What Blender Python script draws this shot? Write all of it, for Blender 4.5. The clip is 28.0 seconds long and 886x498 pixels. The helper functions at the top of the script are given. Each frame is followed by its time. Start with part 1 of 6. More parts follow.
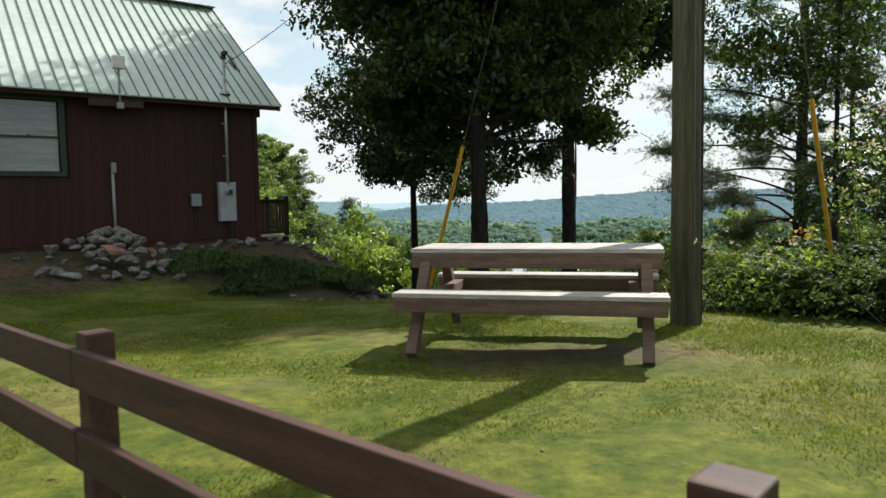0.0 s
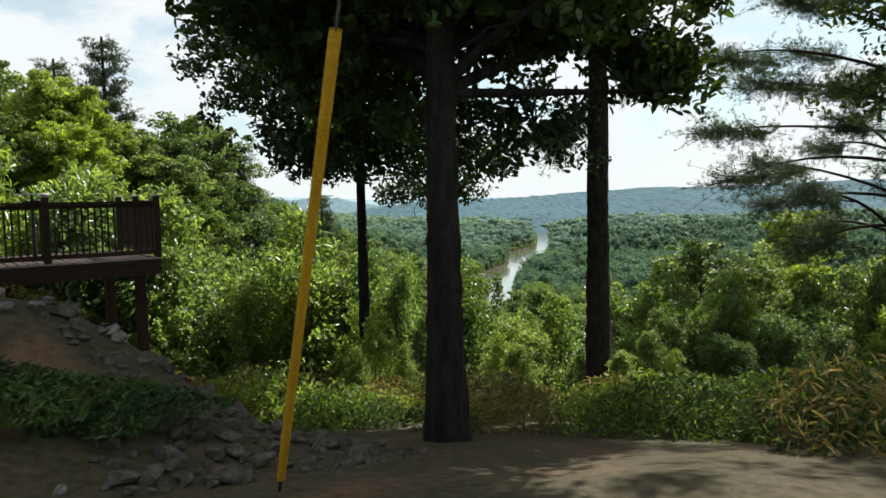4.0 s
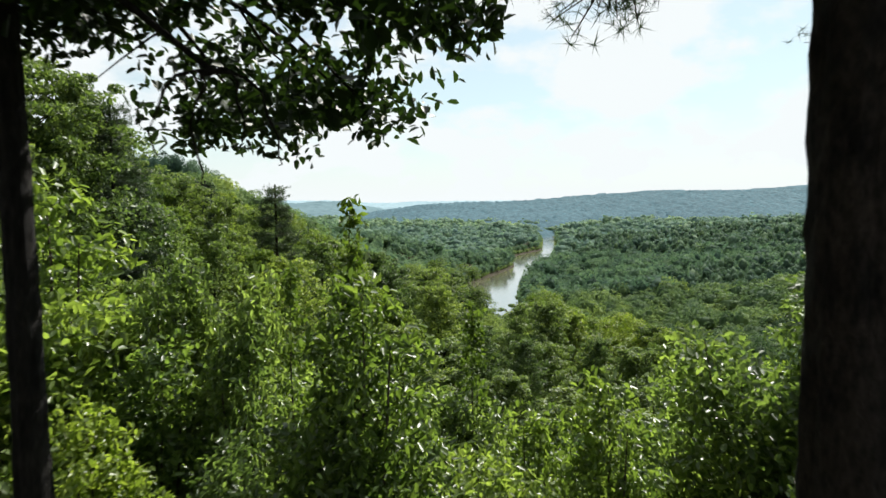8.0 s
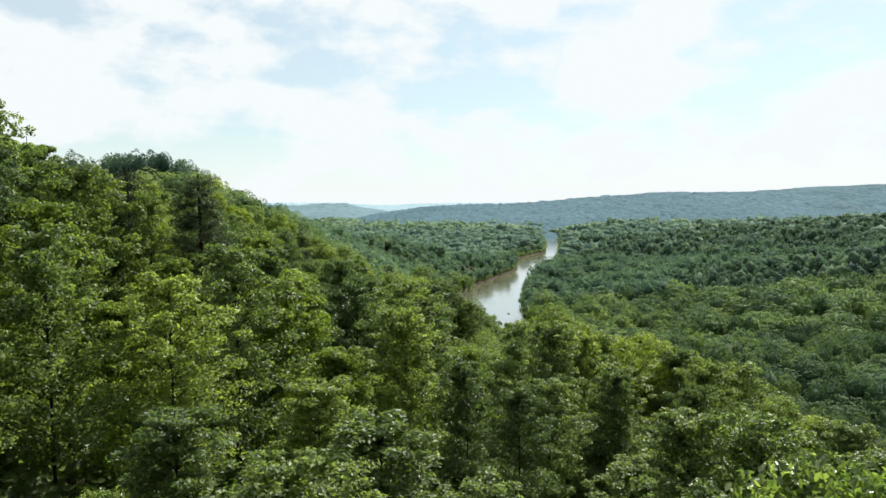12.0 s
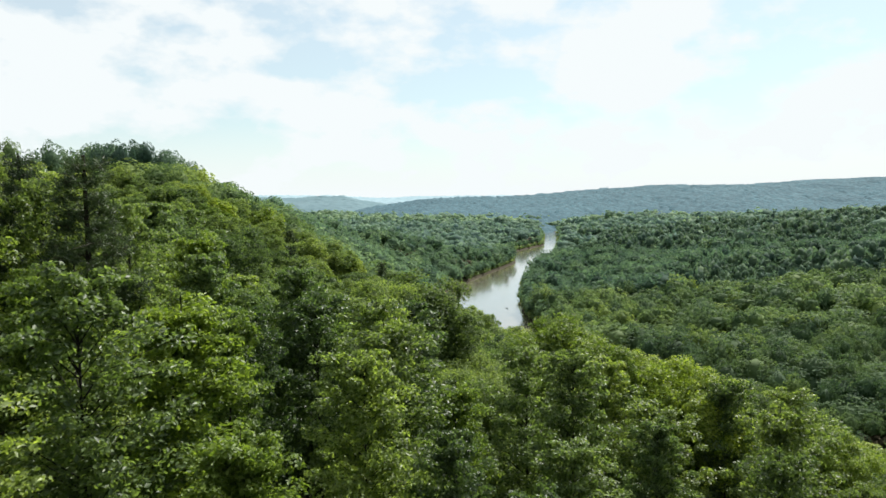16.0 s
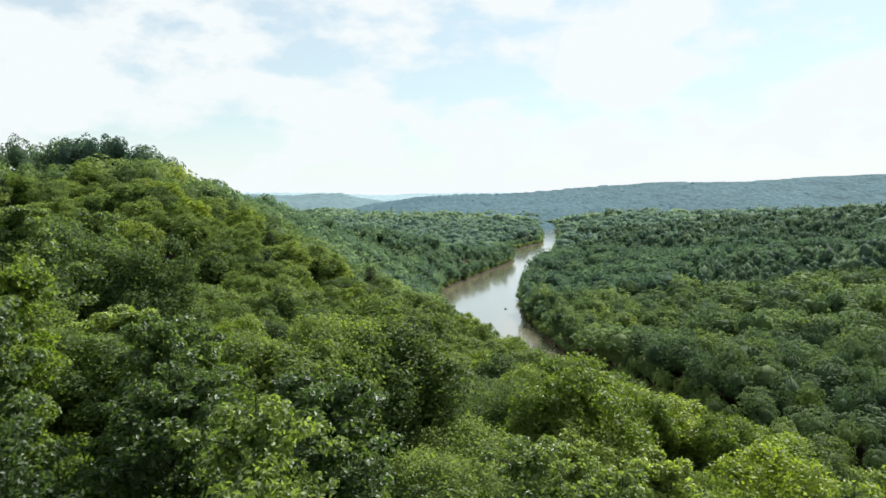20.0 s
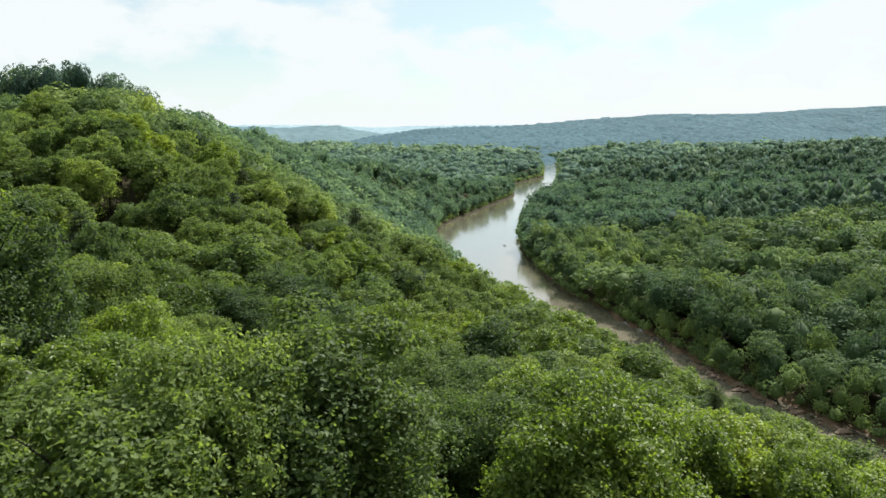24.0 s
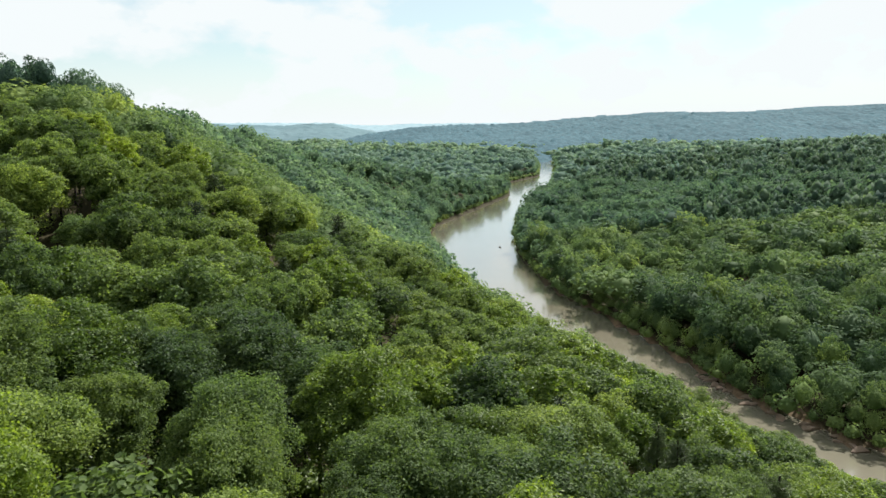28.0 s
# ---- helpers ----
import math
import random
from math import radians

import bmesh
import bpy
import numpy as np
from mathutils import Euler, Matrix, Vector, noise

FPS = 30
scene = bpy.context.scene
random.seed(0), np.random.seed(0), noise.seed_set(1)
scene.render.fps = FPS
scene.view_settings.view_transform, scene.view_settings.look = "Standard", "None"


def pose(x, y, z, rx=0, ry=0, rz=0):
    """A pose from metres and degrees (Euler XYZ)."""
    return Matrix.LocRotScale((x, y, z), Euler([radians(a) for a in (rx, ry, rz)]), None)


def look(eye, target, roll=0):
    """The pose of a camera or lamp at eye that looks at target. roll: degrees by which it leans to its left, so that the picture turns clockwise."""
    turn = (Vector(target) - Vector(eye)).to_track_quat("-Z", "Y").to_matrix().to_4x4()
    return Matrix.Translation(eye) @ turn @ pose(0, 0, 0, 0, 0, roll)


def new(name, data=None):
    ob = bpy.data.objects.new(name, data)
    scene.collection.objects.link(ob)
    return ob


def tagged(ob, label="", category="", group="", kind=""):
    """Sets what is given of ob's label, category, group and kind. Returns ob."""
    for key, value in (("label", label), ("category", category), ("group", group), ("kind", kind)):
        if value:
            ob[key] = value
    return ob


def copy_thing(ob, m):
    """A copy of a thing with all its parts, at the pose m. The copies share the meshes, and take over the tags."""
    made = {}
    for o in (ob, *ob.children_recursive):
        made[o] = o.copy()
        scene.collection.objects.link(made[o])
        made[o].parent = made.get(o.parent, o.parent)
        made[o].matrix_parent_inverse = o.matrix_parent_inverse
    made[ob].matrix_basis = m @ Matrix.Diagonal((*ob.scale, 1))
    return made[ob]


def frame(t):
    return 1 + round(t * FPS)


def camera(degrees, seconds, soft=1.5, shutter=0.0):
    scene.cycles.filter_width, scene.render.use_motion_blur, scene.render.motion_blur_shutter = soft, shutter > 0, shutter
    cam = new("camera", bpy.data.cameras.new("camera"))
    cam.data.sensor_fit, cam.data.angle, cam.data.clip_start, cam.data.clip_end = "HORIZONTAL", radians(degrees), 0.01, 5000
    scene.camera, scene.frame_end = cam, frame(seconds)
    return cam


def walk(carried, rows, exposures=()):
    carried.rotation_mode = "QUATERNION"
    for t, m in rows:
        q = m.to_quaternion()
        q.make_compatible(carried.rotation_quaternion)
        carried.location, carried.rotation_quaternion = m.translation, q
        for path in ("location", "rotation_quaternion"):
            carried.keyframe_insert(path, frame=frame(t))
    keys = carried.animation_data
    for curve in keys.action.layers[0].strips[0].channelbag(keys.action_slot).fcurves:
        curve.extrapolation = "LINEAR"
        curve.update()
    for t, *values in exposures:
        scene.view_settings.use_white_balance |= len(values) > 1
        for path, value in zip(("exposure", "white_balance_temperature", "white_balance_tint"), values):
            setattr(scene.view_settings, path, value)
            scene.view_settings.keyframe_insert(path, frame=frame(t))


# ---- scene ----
cam = camera(64.7, 28.0, soft=1.5, shutter=0.3)
PATH = [  # seconds, eye, yaw, pitch, roll
    (0, 0.19, 0.05, 1.17, 0.07, -4.00, -1.00),
    (0.5, 0.26, 0.717, 1.19, 0.07, -4.07, -1.00),
    (1, 0.33, 1.52, 1.215, 0.05, -4.19, -1.00),
    (1.5, 0.43, 2.478, 1.235, 0.12, -4.35, -1.00),
    (2, 0.54, 3.54, 1.25, 0.05, -4.37, -1.00),
    (2.5, 0.63, 4.72, 1.265, -0.06, -4.42, -1.00),
    (3, 0.74, 5.97, 1.29, -0.15, -4.42, -1.00),
    (3.5, 0.87, 7.33, 1.33, -0.33, -4.34, -1.00),
    (5.5, 1.55, 12.75, 0.95, -0.01, -4.32, -1.00),
    (6, 1.75, 14.2, 0.85, 0.03, -4.21, -1.00),
    (6.5, 1.94, 15.7, 0.75, 0.12, -4.14, -1.00),
    (7, 2.13, 17.25, 0.65, 0.06, -4.06, -1.00),
    (7.5, 2.32, 18.85, 0.55, 0.02, -3.88, -1.00),
    (8, 2.52, 20.5, 0.45, 0.15, -4.06, -1.00),
    (8.5, 2.74, 22.2, 0.36, 0.22, -3.92, -1.00),
    (9, 2.97, 23.9, 0.27, 0.23, -4.00, -1.00),
    (9.5, 3.18, 25.4, 0.19, 0.14, -3.95, -1.00),
    (10, 3.4, 26.8, 0.12, 0.32, -3.96, -1.00),
    (10.5, 3.6, 28, 0.06, 0.45, -3.98, -1.00),
    (11, 3.77, 29.13, 0.02, 0.45, -3.92, -1.00),
    (11.5, 3.92, 30.25, -0.01, 0.52, -3.90, -1.00),
    (12, 4.06, 31.4, -0.03, 0.44, -3.88, -1.00),
    (12.5, 4.17, 32.6, -0.05, 0.43, -3.89, -1.00),
    (14.5, 4.38, 37.6, -0.09, 0.36, -4.00, -1.00),
    (15, 4.43, 38.9, -0.09, 0.33, -4.11, -1.00),
    (15.5, 4.49, 40.25, -0.09, 0.42, -4.38, -1.00),
    (16, 4.56, 41.7, -0.08, 0.27, -4.48, -1.00),
    (16.5, 4.65, 43.2, -0.07, 0.21, -4.57, -1.00),
    (17, 4.77, 44.8, -0.06, 0.21, -4.54, -1.00),
    (17.5, 4.91, 46.5, -0.04, 0.12, -4.76, -1.00),
    (18, 5.07, 48.25, -0.02, 0.19, -4.59, -1.00),
    (18.5, 5.25, 50.2, 0, -0.01, -4.73, -1.00),
    (19, 5.45, 52.2, 0.02, 0.17, -4.64, -1.00),
    (19.5, 5.66, 54.25, 0.04, 0.10, -4.62, -1.00),
    (20, 5.87, 56.3, 0.06, 0.17, -4.69, -1.00),
    (20.5, 6.1, 58.45, 0.08, 0.15, -4.66, -1.00),
    (21, 6.32, 60.5, 0.09, 0.19, -5.00, -1.00),
    (21.5, 6.54, 62.5, 0.11, 0.25, -7.07, -1.00),
    (22.1, 6.8, 64.65, 0.14, 0.26, -9.2, -1.00),
    (22.7, 7.07, 66.7, 0.17, 0.26, -10.05, -1.00),
    (23.5, 7.4, 69.4, 0.22, 0.26, -10.17, -1.00),
    (24, 7.6, 71.1, 0.25, 0.25, -10.15, -1.00),
    (24.5, 7.78, 72.8, 0.28, 0.23, -10.17, -1.00),
    (25, 7.93, 74.45, 0.31, 0.19, -10.21, -1.00),
    (25.5, 8.06, 76.05, 0.34, 0.15, -10.22, -1.00),
    (26, 8.18, 77.65, 0.38, 0.11, -10.25, -1.00),
    (26.5, 8.29, 79.25, 0.43, 0.03, -10.28, -1.00),
    (27, 8.4, 80.9, 0.5, -0.01, -10.28, -1.00),
    (27.5, 8.52, 82.6, 0.6, -0.10, -10.31, -1.00),
    (28, 8.63, 84.3, 0.72, -0.13, -10.33, -1.00),
]
walk(cam, [(t, pose(x, y, z, 0, 0, yaw) @ pose(0, 0, 0, 90 + pitch) @ pose(0, 0, 0, 0, 0, roll)) for t, x, y, z, yaw, pitch, roll in PATH], exposures=[(0.0, 0.85), (28.0, 0.85)])

# ---- world and sun ----
SUN_DIR = Vector((0.545, 0.735, 0.90)).normalized()      # towards the sun
world = bpy.data.worlds.new("world")
scene.world = world
world.use_nodes = True
wn, wl = world.node_tree.nodes, world.node_tree.links
wn.clear()
w_out = wn.new("ShaderNodeOutputWorld")
w_bg = wn.new("ShaderNodeBackground")
w_sky = wn.new("ShaderNodeTexSky")
w_sky.sky_type = "NISHITA"
w_sky.sun_disc = False
w_sky.sun_elevation = math.asin(SUN_DIR.z)
w_sky.sun_rotation = math.atan2(SUN_DIR.x, SUN_DIR.y)
w_sky.air_density, w_sky.dust_density, w_sky.ozone_density = 1.0, 0.6, 2.0
w_co = wn.new("ShaderNodeTexCoord")
w_map = wn.new("ShaderNodeMapping")
w_map.inputs["Scale"].default_value = (2.2, 2.2, 4.2)
w_map.inputs["Location"].default_value = (0.7, 0.2, 0.35)
w_noise = wn.new("ShaderNodeTexNoise")
w_noise.inputs["Scale"].default_value = 2.7
w_noise.inputs["Detail"].default_value = 6
w_noise.inputs["Roughness"].default_value = 0.55
w_ramp = wn.new("ShaderNodeValToRGB")
w_ramp.color_ramp.elements[0].position, w_ramp.color_ramp.elements[1].position = 0.43, 0.54
w_ramp.color_ramp.elements[0].color = (0.55, 0.55, 0.55, 1)
w_mul = wn.new("ShaderNodeMixRGB")
w_mul.blend_type = "MULTIPLY"
w_mul.inputs[0].default_value = 1.0
w_mul.inputs[2].default_value = (0.105, 0.135, 0.125, 1)
w_mix = wn.new("ShaderNodeMixRGB")
w_mix.inputs[2].default_value = (0.93, 0.985, 1.0, 1)
wl.new(w_co.outputs["Generated"], w_map.inputs["Vector"])
wl.new(w_map.outputs["Vector"], w_noise.inputs["Vector"])
wl.new(w_noise.outputs["Fac"], w_ramp.inputs["Fac"])
wl.new(w_sky.outputs["Color"], w_mul.inputs[1])
wl.new(w_mul.outputs["Color"], w_mix.inputs[1])
w_sep = wn.new("ShaderNodeSeparateXYZ")              # thick white haze low over the horizon
w_low = wn.new("ShaderNodeMapRange")
w_low.inputs["From Min"].default_value, w_low.inputs["From Max"].default_value = 0.0, 0.22
w_low.inputs["To Min"].default_value, w_low.inputs["To Max"].default_value = 1.0, 0.0
w_max = wn.new("ShaderNodeMath")
w_max.operation = "MAXIMUM"
wl.new(w_co.outputs["Generated"], w_sep.inputs["Vector"])
wl.new(w_sep.outputs["Z"], w_low.inputs["Value"])
wl.new(w_low.outputs["Result"], w_max.inputs[0])
wl.new(w_ramp.outputs["Color"], w_max.inputs[1])
wl.new(w_max.outputs["Value"], w_mix.inputs[0])
wl.new(w_mix.outputs["Color"], w_bg.inputs["Color"])
w_bg.inputs["Strength"].default_value = 0.55
wl.new(w_bg.outputs["Background"], w_out.inputs["Surface"])

sun_data = bpy.data.lights.new("sun", "SUN")
sun_data.energy = 5.0
sun_data.angle = radians(0.6)
sun_data.color = (1.0, 0.965, 0.90)
sun = new("sun", sun_data)
sun.matrix_world = look(SUN_DIR * 50, (0, 0, 0))


# ---- materials ----
def material(name, base, rough=0.8, metal=0.0, spec=0.3):
    m = bpy.data.materials.new(name)
    m.use_nodes = True
    b = m.node_tree.nodes["Principled BSDF"]
    b.inputs["Base Color"].default_value = (*base, 1)
    b.inputs["Roughness"].default_value = rough
    b.inputs["Metallic"].default_value = metal
    b.inputs["Specular IOR Level"].default_value = spec
    return m, m.node_tree.nodes, m.node_tree.links, b


def noise_node(nodes, links, scale, stretch=(1, 1, 1), coords="Object", detail=4.0, rough=0.55):
    """A noise texture; coords is Object, Generated or World."""
    if coords == "World":
        src = nodes.new("ShaderNodeNewGeometry").outputs["Position"]
    else:
        src = nodes.new("ShaderNodeTexCoord").outputs[coords]
    mp = nodes.new("ShaderNodeMapping")
    mp.inputs["Scale"].default_value = stretch
    n = nodes.new("ShaderNodeTexNoise")
    n.inputs["Scale"].default_value, n.inputs["Detail"].default_value, n.inputs["Roughness"].default_value = scale, detail, rough
    links.new(src, mp.inputs["Vector"])
    links.new(mp.outputs["Vector"], n.inputs["Vector"])
    return n.outputs["Fac"]


def ramp(nodes, links, fac, *stops):
    r = nodes.new("ShaderNodeValToRGB")
    e = r.color_ramp.elements
    while len(e) < len(stops):
        e.new(0.5)
    for el, (p, c) in zip(e, stops):
        el.position, el.color = p, (*c, 1)
    links.new(fac, r.inputs["Fac"])
    return r.outputs["Color"]


def blend(nodes, links, kind, fac, a, b):
    x = nodes.new("ShaderNodeMixRGB")
    x.blend_type = kind
    for i, v in enumerate((fac, a, b)):
        if isinstance(v, (int, float)):
            x.inputs[i].default_value = v
        elif isinstance(v, tuple):
            x.inputs[i].default_value = (*v, 1)
        else:
            links.new(v, x.inputs[i])
    return x.outputs["Color"]


def bump(nodes, links, bsdf, height, strength=0.3, distance=0.02):
    b = nodes.new("ShaderNodeBump")
    b.inputs["Strength"].default_value, b.inputs["Distance"].default_value = strength, distance
    links.new(height, b.inputs["Height"])
    links.new(b.outputs["Normal"], bsdf.inputs["Normal"])


def two_scale(name, dark, light, scale, stretch=(1, 1, 1), fine=8.0, rough=0.85, coords="Object", bumpy=0.3, dist=0.01, metal=0.0, spec=0.25, stain=0.25):
    """A surface with broad variation, fine grain, and relief from the grain."""
    m, n, l, b = material(name, light, rough, metal, spec)
    broad = noise_node(n, l, scale, stretch, coords)
    grain = noise_node(n, l, scale * fine, stretch, coords, 6.0, 0.65)
    c = ramp(n, l, broad, (0.3, dark), (0.7, light))
    g = ramp(n, l, grain, (0.3, (1 - stain,) * 3), (0.7, (1 + stain * 0.4,) * 3))
    c = blend(n, l, "MULTIPLY", 1.0, c, g)
    info = n.new("ShaderNodeObjectInfo")
    v = ramp(n, l, info.outputs["Random"], (0.0, (0.86, 0.86, 0.86)), (1.0, (1.1, 1.1, 1.1)))
    c = blend(n, l, "MULTIPLY", 1.0, c, v)
    c = blend(n, l, "MULTIPLY", 1.0, c, (0.78, 0.78, 0.78))
    l.new(c, b.inputs["Base Color"])
    bump(n, l, b, grain, bumpy, dist)
    return m


def foliage(name, dark, light, glow, through_share=0.35, rough=0.5, patch=0.07, spec=0.35):
    """Leaves: varied from leaf to leaf and from tree to tree, partly see-through to light."""
    m, n, l, b = material(name, light, rough, 0.0, spec)
    geo = n.new("ShaderNodeNewGeometry")
    info = n.new("ShaderNodeObjectInfo")
    c = ramp(n, l, geo.outputs["Random Per Island"], (0.0, dark), (1.0, light))
    p = noise_node(n, l, patch, (1, 1, 1), "World", 2.0)
    c = blend(n, l, "MULTIPLY", 1.0, c, ramp(n, l, p, (0.32, (0.66, 0.74, 0.78)), (0.68, (1.18, 1.14, 0.92))))
    c = blend(n, l, "MULTIPLY", 1.0, c, ramp(n, l, info.outputs["Random"], (0.0, (0.62, 0.68, 0.70)), (0.5, (0.95, 0.96, 0.92)), (1.0, (1.34, 1.26, 0.96))))
    kind = n.new("ShaderNodeAttribute")                   # tree by tree, where the mesh carries it
    kind.attribute_name = "tint"
    c = blend(n, l, "MULTIPLY", 1.0, c, ramp(n, l, kind.outputs["Fac"], (0.0, (1, 1, 1)), (0.01, (0.52, 0.60, 0.62)), (0.3, (0.80, 0.86, 0.88)), (0.75, (1.08, 1.08, 1.0)), (1.0, (1.45, 1.35, 0.9))))
    c = blend(n, l, "MULTIPLY", 1.0, c, (0.70, 0.70, 0.72))
    l.new(c, b.inputs["Base Color"])
    t = n.new("ShaderNodeBsdfTranslucent")
    tc = blend(n, l, "MULTIPLY", 1.0, c, glow)
    l.new(tc, t.inputs["Color"])
    mix = n.new("ShaderNodeMixShader")
    mix.inputs[0].default_value = through_share
    l.new(b.outputs[0], mix.inputs[1])
    l.new(t.outputs[0], mix.inputs[2])
    l.new(mix.outputs[0], n["Material Output"].inputs["Surface"])
    return m


LEAF = foliage("broad_leaf", (0.074, 0.118, 0.040), (0.255, 0.338, 0.126), (2.1, 2.15, 1.0), 0.44, 0.46, 0.07, 0.32)
LEAF_MID = foliage("deep_green_leaf", (0.056, 0.094, 0.034), (0.160, 0.226, 0.084), (2.1, 2.15, 1.0), 0.44, 0.46, 0.07, 0.32)
LEAF_DARK = foliage("oak_leaf", (0.022, 0.043, 0.013), (0.060, 0.100, 0.028), (2.2, 2.3, 1.0), 0.24)
LEAF_BRIGHT = foliage("young_leaf", (0.100, 0.158, 0.034), (0.26, 0.348, 0.086), (1.9, 1.95, 0.8), 0.44, 0.5, 0.07, 0.25)
CROWN = foliage("hillside_leaf", (0.080, 0.128, 0.046), (0.250, 0.330, 0.124), (2.0, 2.05, 1.0), 0.42, 0.6, 0.07, 0.16)
CROWN_DEEP = foliage("dark_hillside_leaf", (0.062, 0.102, 0.042), (0.185, 0.255, 0.100), (2.0, 2.05, 1.0), 0.42, 0.6, 0.07, 0.16)
BRUSH = foliage("brush_leaf", (0.082, 0.130, 0.044), (0.275, 0.360, 0.142), (2.1, 2.15, 1.0), 0.5, 0.34, 0.3, 0.5)
BRUSH_DEEP = foliage("deep_brush_leaf", (0.070, 0.114, 0.042), (0.215, 0.295, 0.114), (2.1, 2.15, 1.0), 0.5, 0.36, 0.3, 0.5)
BRUSH_BRIGHT = foliage("sunny_brush_leaf", (0.095, 0.150, 0.042), (0.265, 0.352, 0.112), (2.1, 2.15, 0.9), 0.48, 0.36, 0.3, 0.5)
# woods colours with distance haze mixed in: slight here, bluer and paler farther off
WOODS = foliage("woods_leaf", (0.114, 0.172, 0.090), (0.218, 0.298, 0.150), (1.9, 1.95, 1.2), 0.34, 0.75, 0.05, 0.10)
WOODS_HAZY = foliage("hazy_valley_leaf", (0.138, 0.210, 0.148), (0.240, 0.334, 0.232), (1.8, 1.9, 1.35), 0.40, 0.8, 0.04, 0.08)
WOODS_DARK = foliage("hazy_pine_needles", (0.098, 0.154, 0.116), (0.168, 0.240, 0.178), (1.6, 1.7, 1.2), 0.34, 0.8, 0.05, 0.08)
WOODS_FAR_HAZY = foliage("hazy_remote_leaf", (0.160, 0.240, 0.212), (0.255, 0.352, 0.305), (1.7, 1.8, 1.4), 0.36, 0.85, 0.03, 0.08)
NEEDLE = foliage("pine_needle", (0.034, 0.060, 0.028), (0.084, 0.130, 0.056), (1.6, 1.7, 1.0), 0.25)
JUNIPER = foliage("juniper_sprays", (0.04, 0.085, 0.022), (0.10, 0.175, 0.05), (1.4, 1.5, 1.0), 0.15)
VINE = foliage("shaded_vine_leaf", (0.036, 0.064, 0.022), (0.110, 0.160, 0.056), (1.8, 1.85, 0.9), 0.32, 0.65, 0.3, 0.14)
GRASS = foliage("grass_blades", (0.085, 0.118, 0.014), (0.185, 0.220, 0.036), (1.8, 1.8, 0.9), 0.3, 0.85, 0.6, 0.06)
STRAW = foliage("dry_grass", (0.20, 0.16, 0.06), (0.36, 0.30, 0.13), (1.4, 1.3, 0.9), 0.3, patch=0.6)
PETAL = foliage("pale_seed_heads", (0.45, 0.42, 0.3), (0.75, 0.72, 0.6), (1.2, 1.2, 1.0), 0.3)
GOLD = foliage("yellow_blossom", (0.5, 0.33, 0.03), (0.75, 0.55, 0.08), (1.2, 1.2, 1.0), 0.3)
BARK = two_scale("bark", (0.010, 0.009, 0.008), (0.058, 0.053, 0.045), 2.2, (4, 4, 0.9), 6.0, 0.95, "Object", 1.0, 0.08, stain=0.65)
PINE_BARK = two_scale("pine_bark", (0.014, 0.011, 0.010), (0.062, 0.047, 0.038), 4.0, (2.2, 2.2, 0.9), 4.0, 0.95, "Object", 1.0, 0.06, stain=0.6)
TWIG = two_scale("twig", (0.05, 0.04, 0.03), (0.10, 0.08, 0.06), 6.0)
OLD_WOOD = two_scale("weathered_table_wood", (0.36, 0.33, 0.30), (0.62, 0.585, 0.54), 2.0, (0.8, 9, 9), 5.0, 0.8, "Object", 0.35, 0.004, stain=0.45)
RAW_WOOD = two_scale("brown_table_wood", (0.115, 0.074, 0.052), (0.22, 0.152, 0.108), 2.0, (0.8, 9, 9), 5.0, 0.8, "Object", 0.35, 0.004, stain=0.45)
KNOT = two_scale("wood_knot", (0.26, 0.21, 0.165), (0.42, 0.36, 0.30), 20.0)
FENCE_WOOD = two_scale("stained_fence_wood", (0.040, 0.019, 0.013), (0.095, 0.046, 0.032), 2.0, (0.6, 8, 8), 6.0, 0.65, "Object", 0.3, 0.003, stain=0.35)
POLE_WOOD = two_scale("treated_pole_wood", (0.075, 0.076, 0.055), (0.17, 0.165, 0.12), 2.2, (7, 7, 0.35), 5.0, 0.85, "Object", 0.6, 0.01, stain=0.5)
SIDING = two_scale("dark_red_siding", (0.029, 0.0100, 0.0090), (0.050, 0.0155, 0.0130), 1.2, (6, 6, 0.5), 7.0, 0.75, "Object", 0.25, 0.003)
TRIM_GREEN = two_scale("green_trim_paint", (0.018, 0.04, 0.026), (0.03, 0.062, 0.04), 4.0, rough=0.5)
DECK_WOOD = two_scale("brown_deck_wood", (0.034, 0.021, 0.015), (0.075, 0.047, 0.034), 3.0, (0.7, 7, 7), 5.0, 0.75)
ROOF_METAL = two_scale("pale_green_roof_metal", (0.44, 0.53, 0.47), (0.54, 0.63, 0.56), 0.6, (1, 1, 1), 12.0, 0.35, "Object", 0.06, 0.003, 0.0, 0.6, 0.15)
ROOF_RIB = two_scale("roof_rib_metal", (0.10, 0.14, 0.12), (0.16, 0.21, 0.18), 0.8, rough=0.42, metal=0.0, spec=0.5)
GALV = two_scale("galvanised_steel", (0.36, 0.37, 0.37), (0.52, 0.53, 0.53), 6.0, rough=0.45, metal=0.6, bumpy=0.05)
BOX_GREY = two_scale("grey_meter_paint", (0.26, 0.275, 0.29), (0.35, 0.365, 0.38), 4.0, rough=0.5, bumpy=0.05)
PVC = two_scale("grey_plastic_pipe", (0.26, 0.26, 0.255), (0.36, 0.36, 0.35), 4.0, rough=0.5, bumpy=0.03)
DARK_METAL = two_scale("dark_metal", (0.02, 0.02, 0.02), (0.05, 0.05, 0.05), 8.0, rough=0.55, metal=0.4)
CABLE = two_scale("black_cable", (0.012, 0.012, 0.012), (0.03, 0.03, 0.03), 20.0, rough=0.6)
STEEL_WIRE = two_scale("guy_strand", (0.10, 0.10, 0.10), (0.2, 0.2, 0.2), 30.0, rough=0.5, metal=0.6)
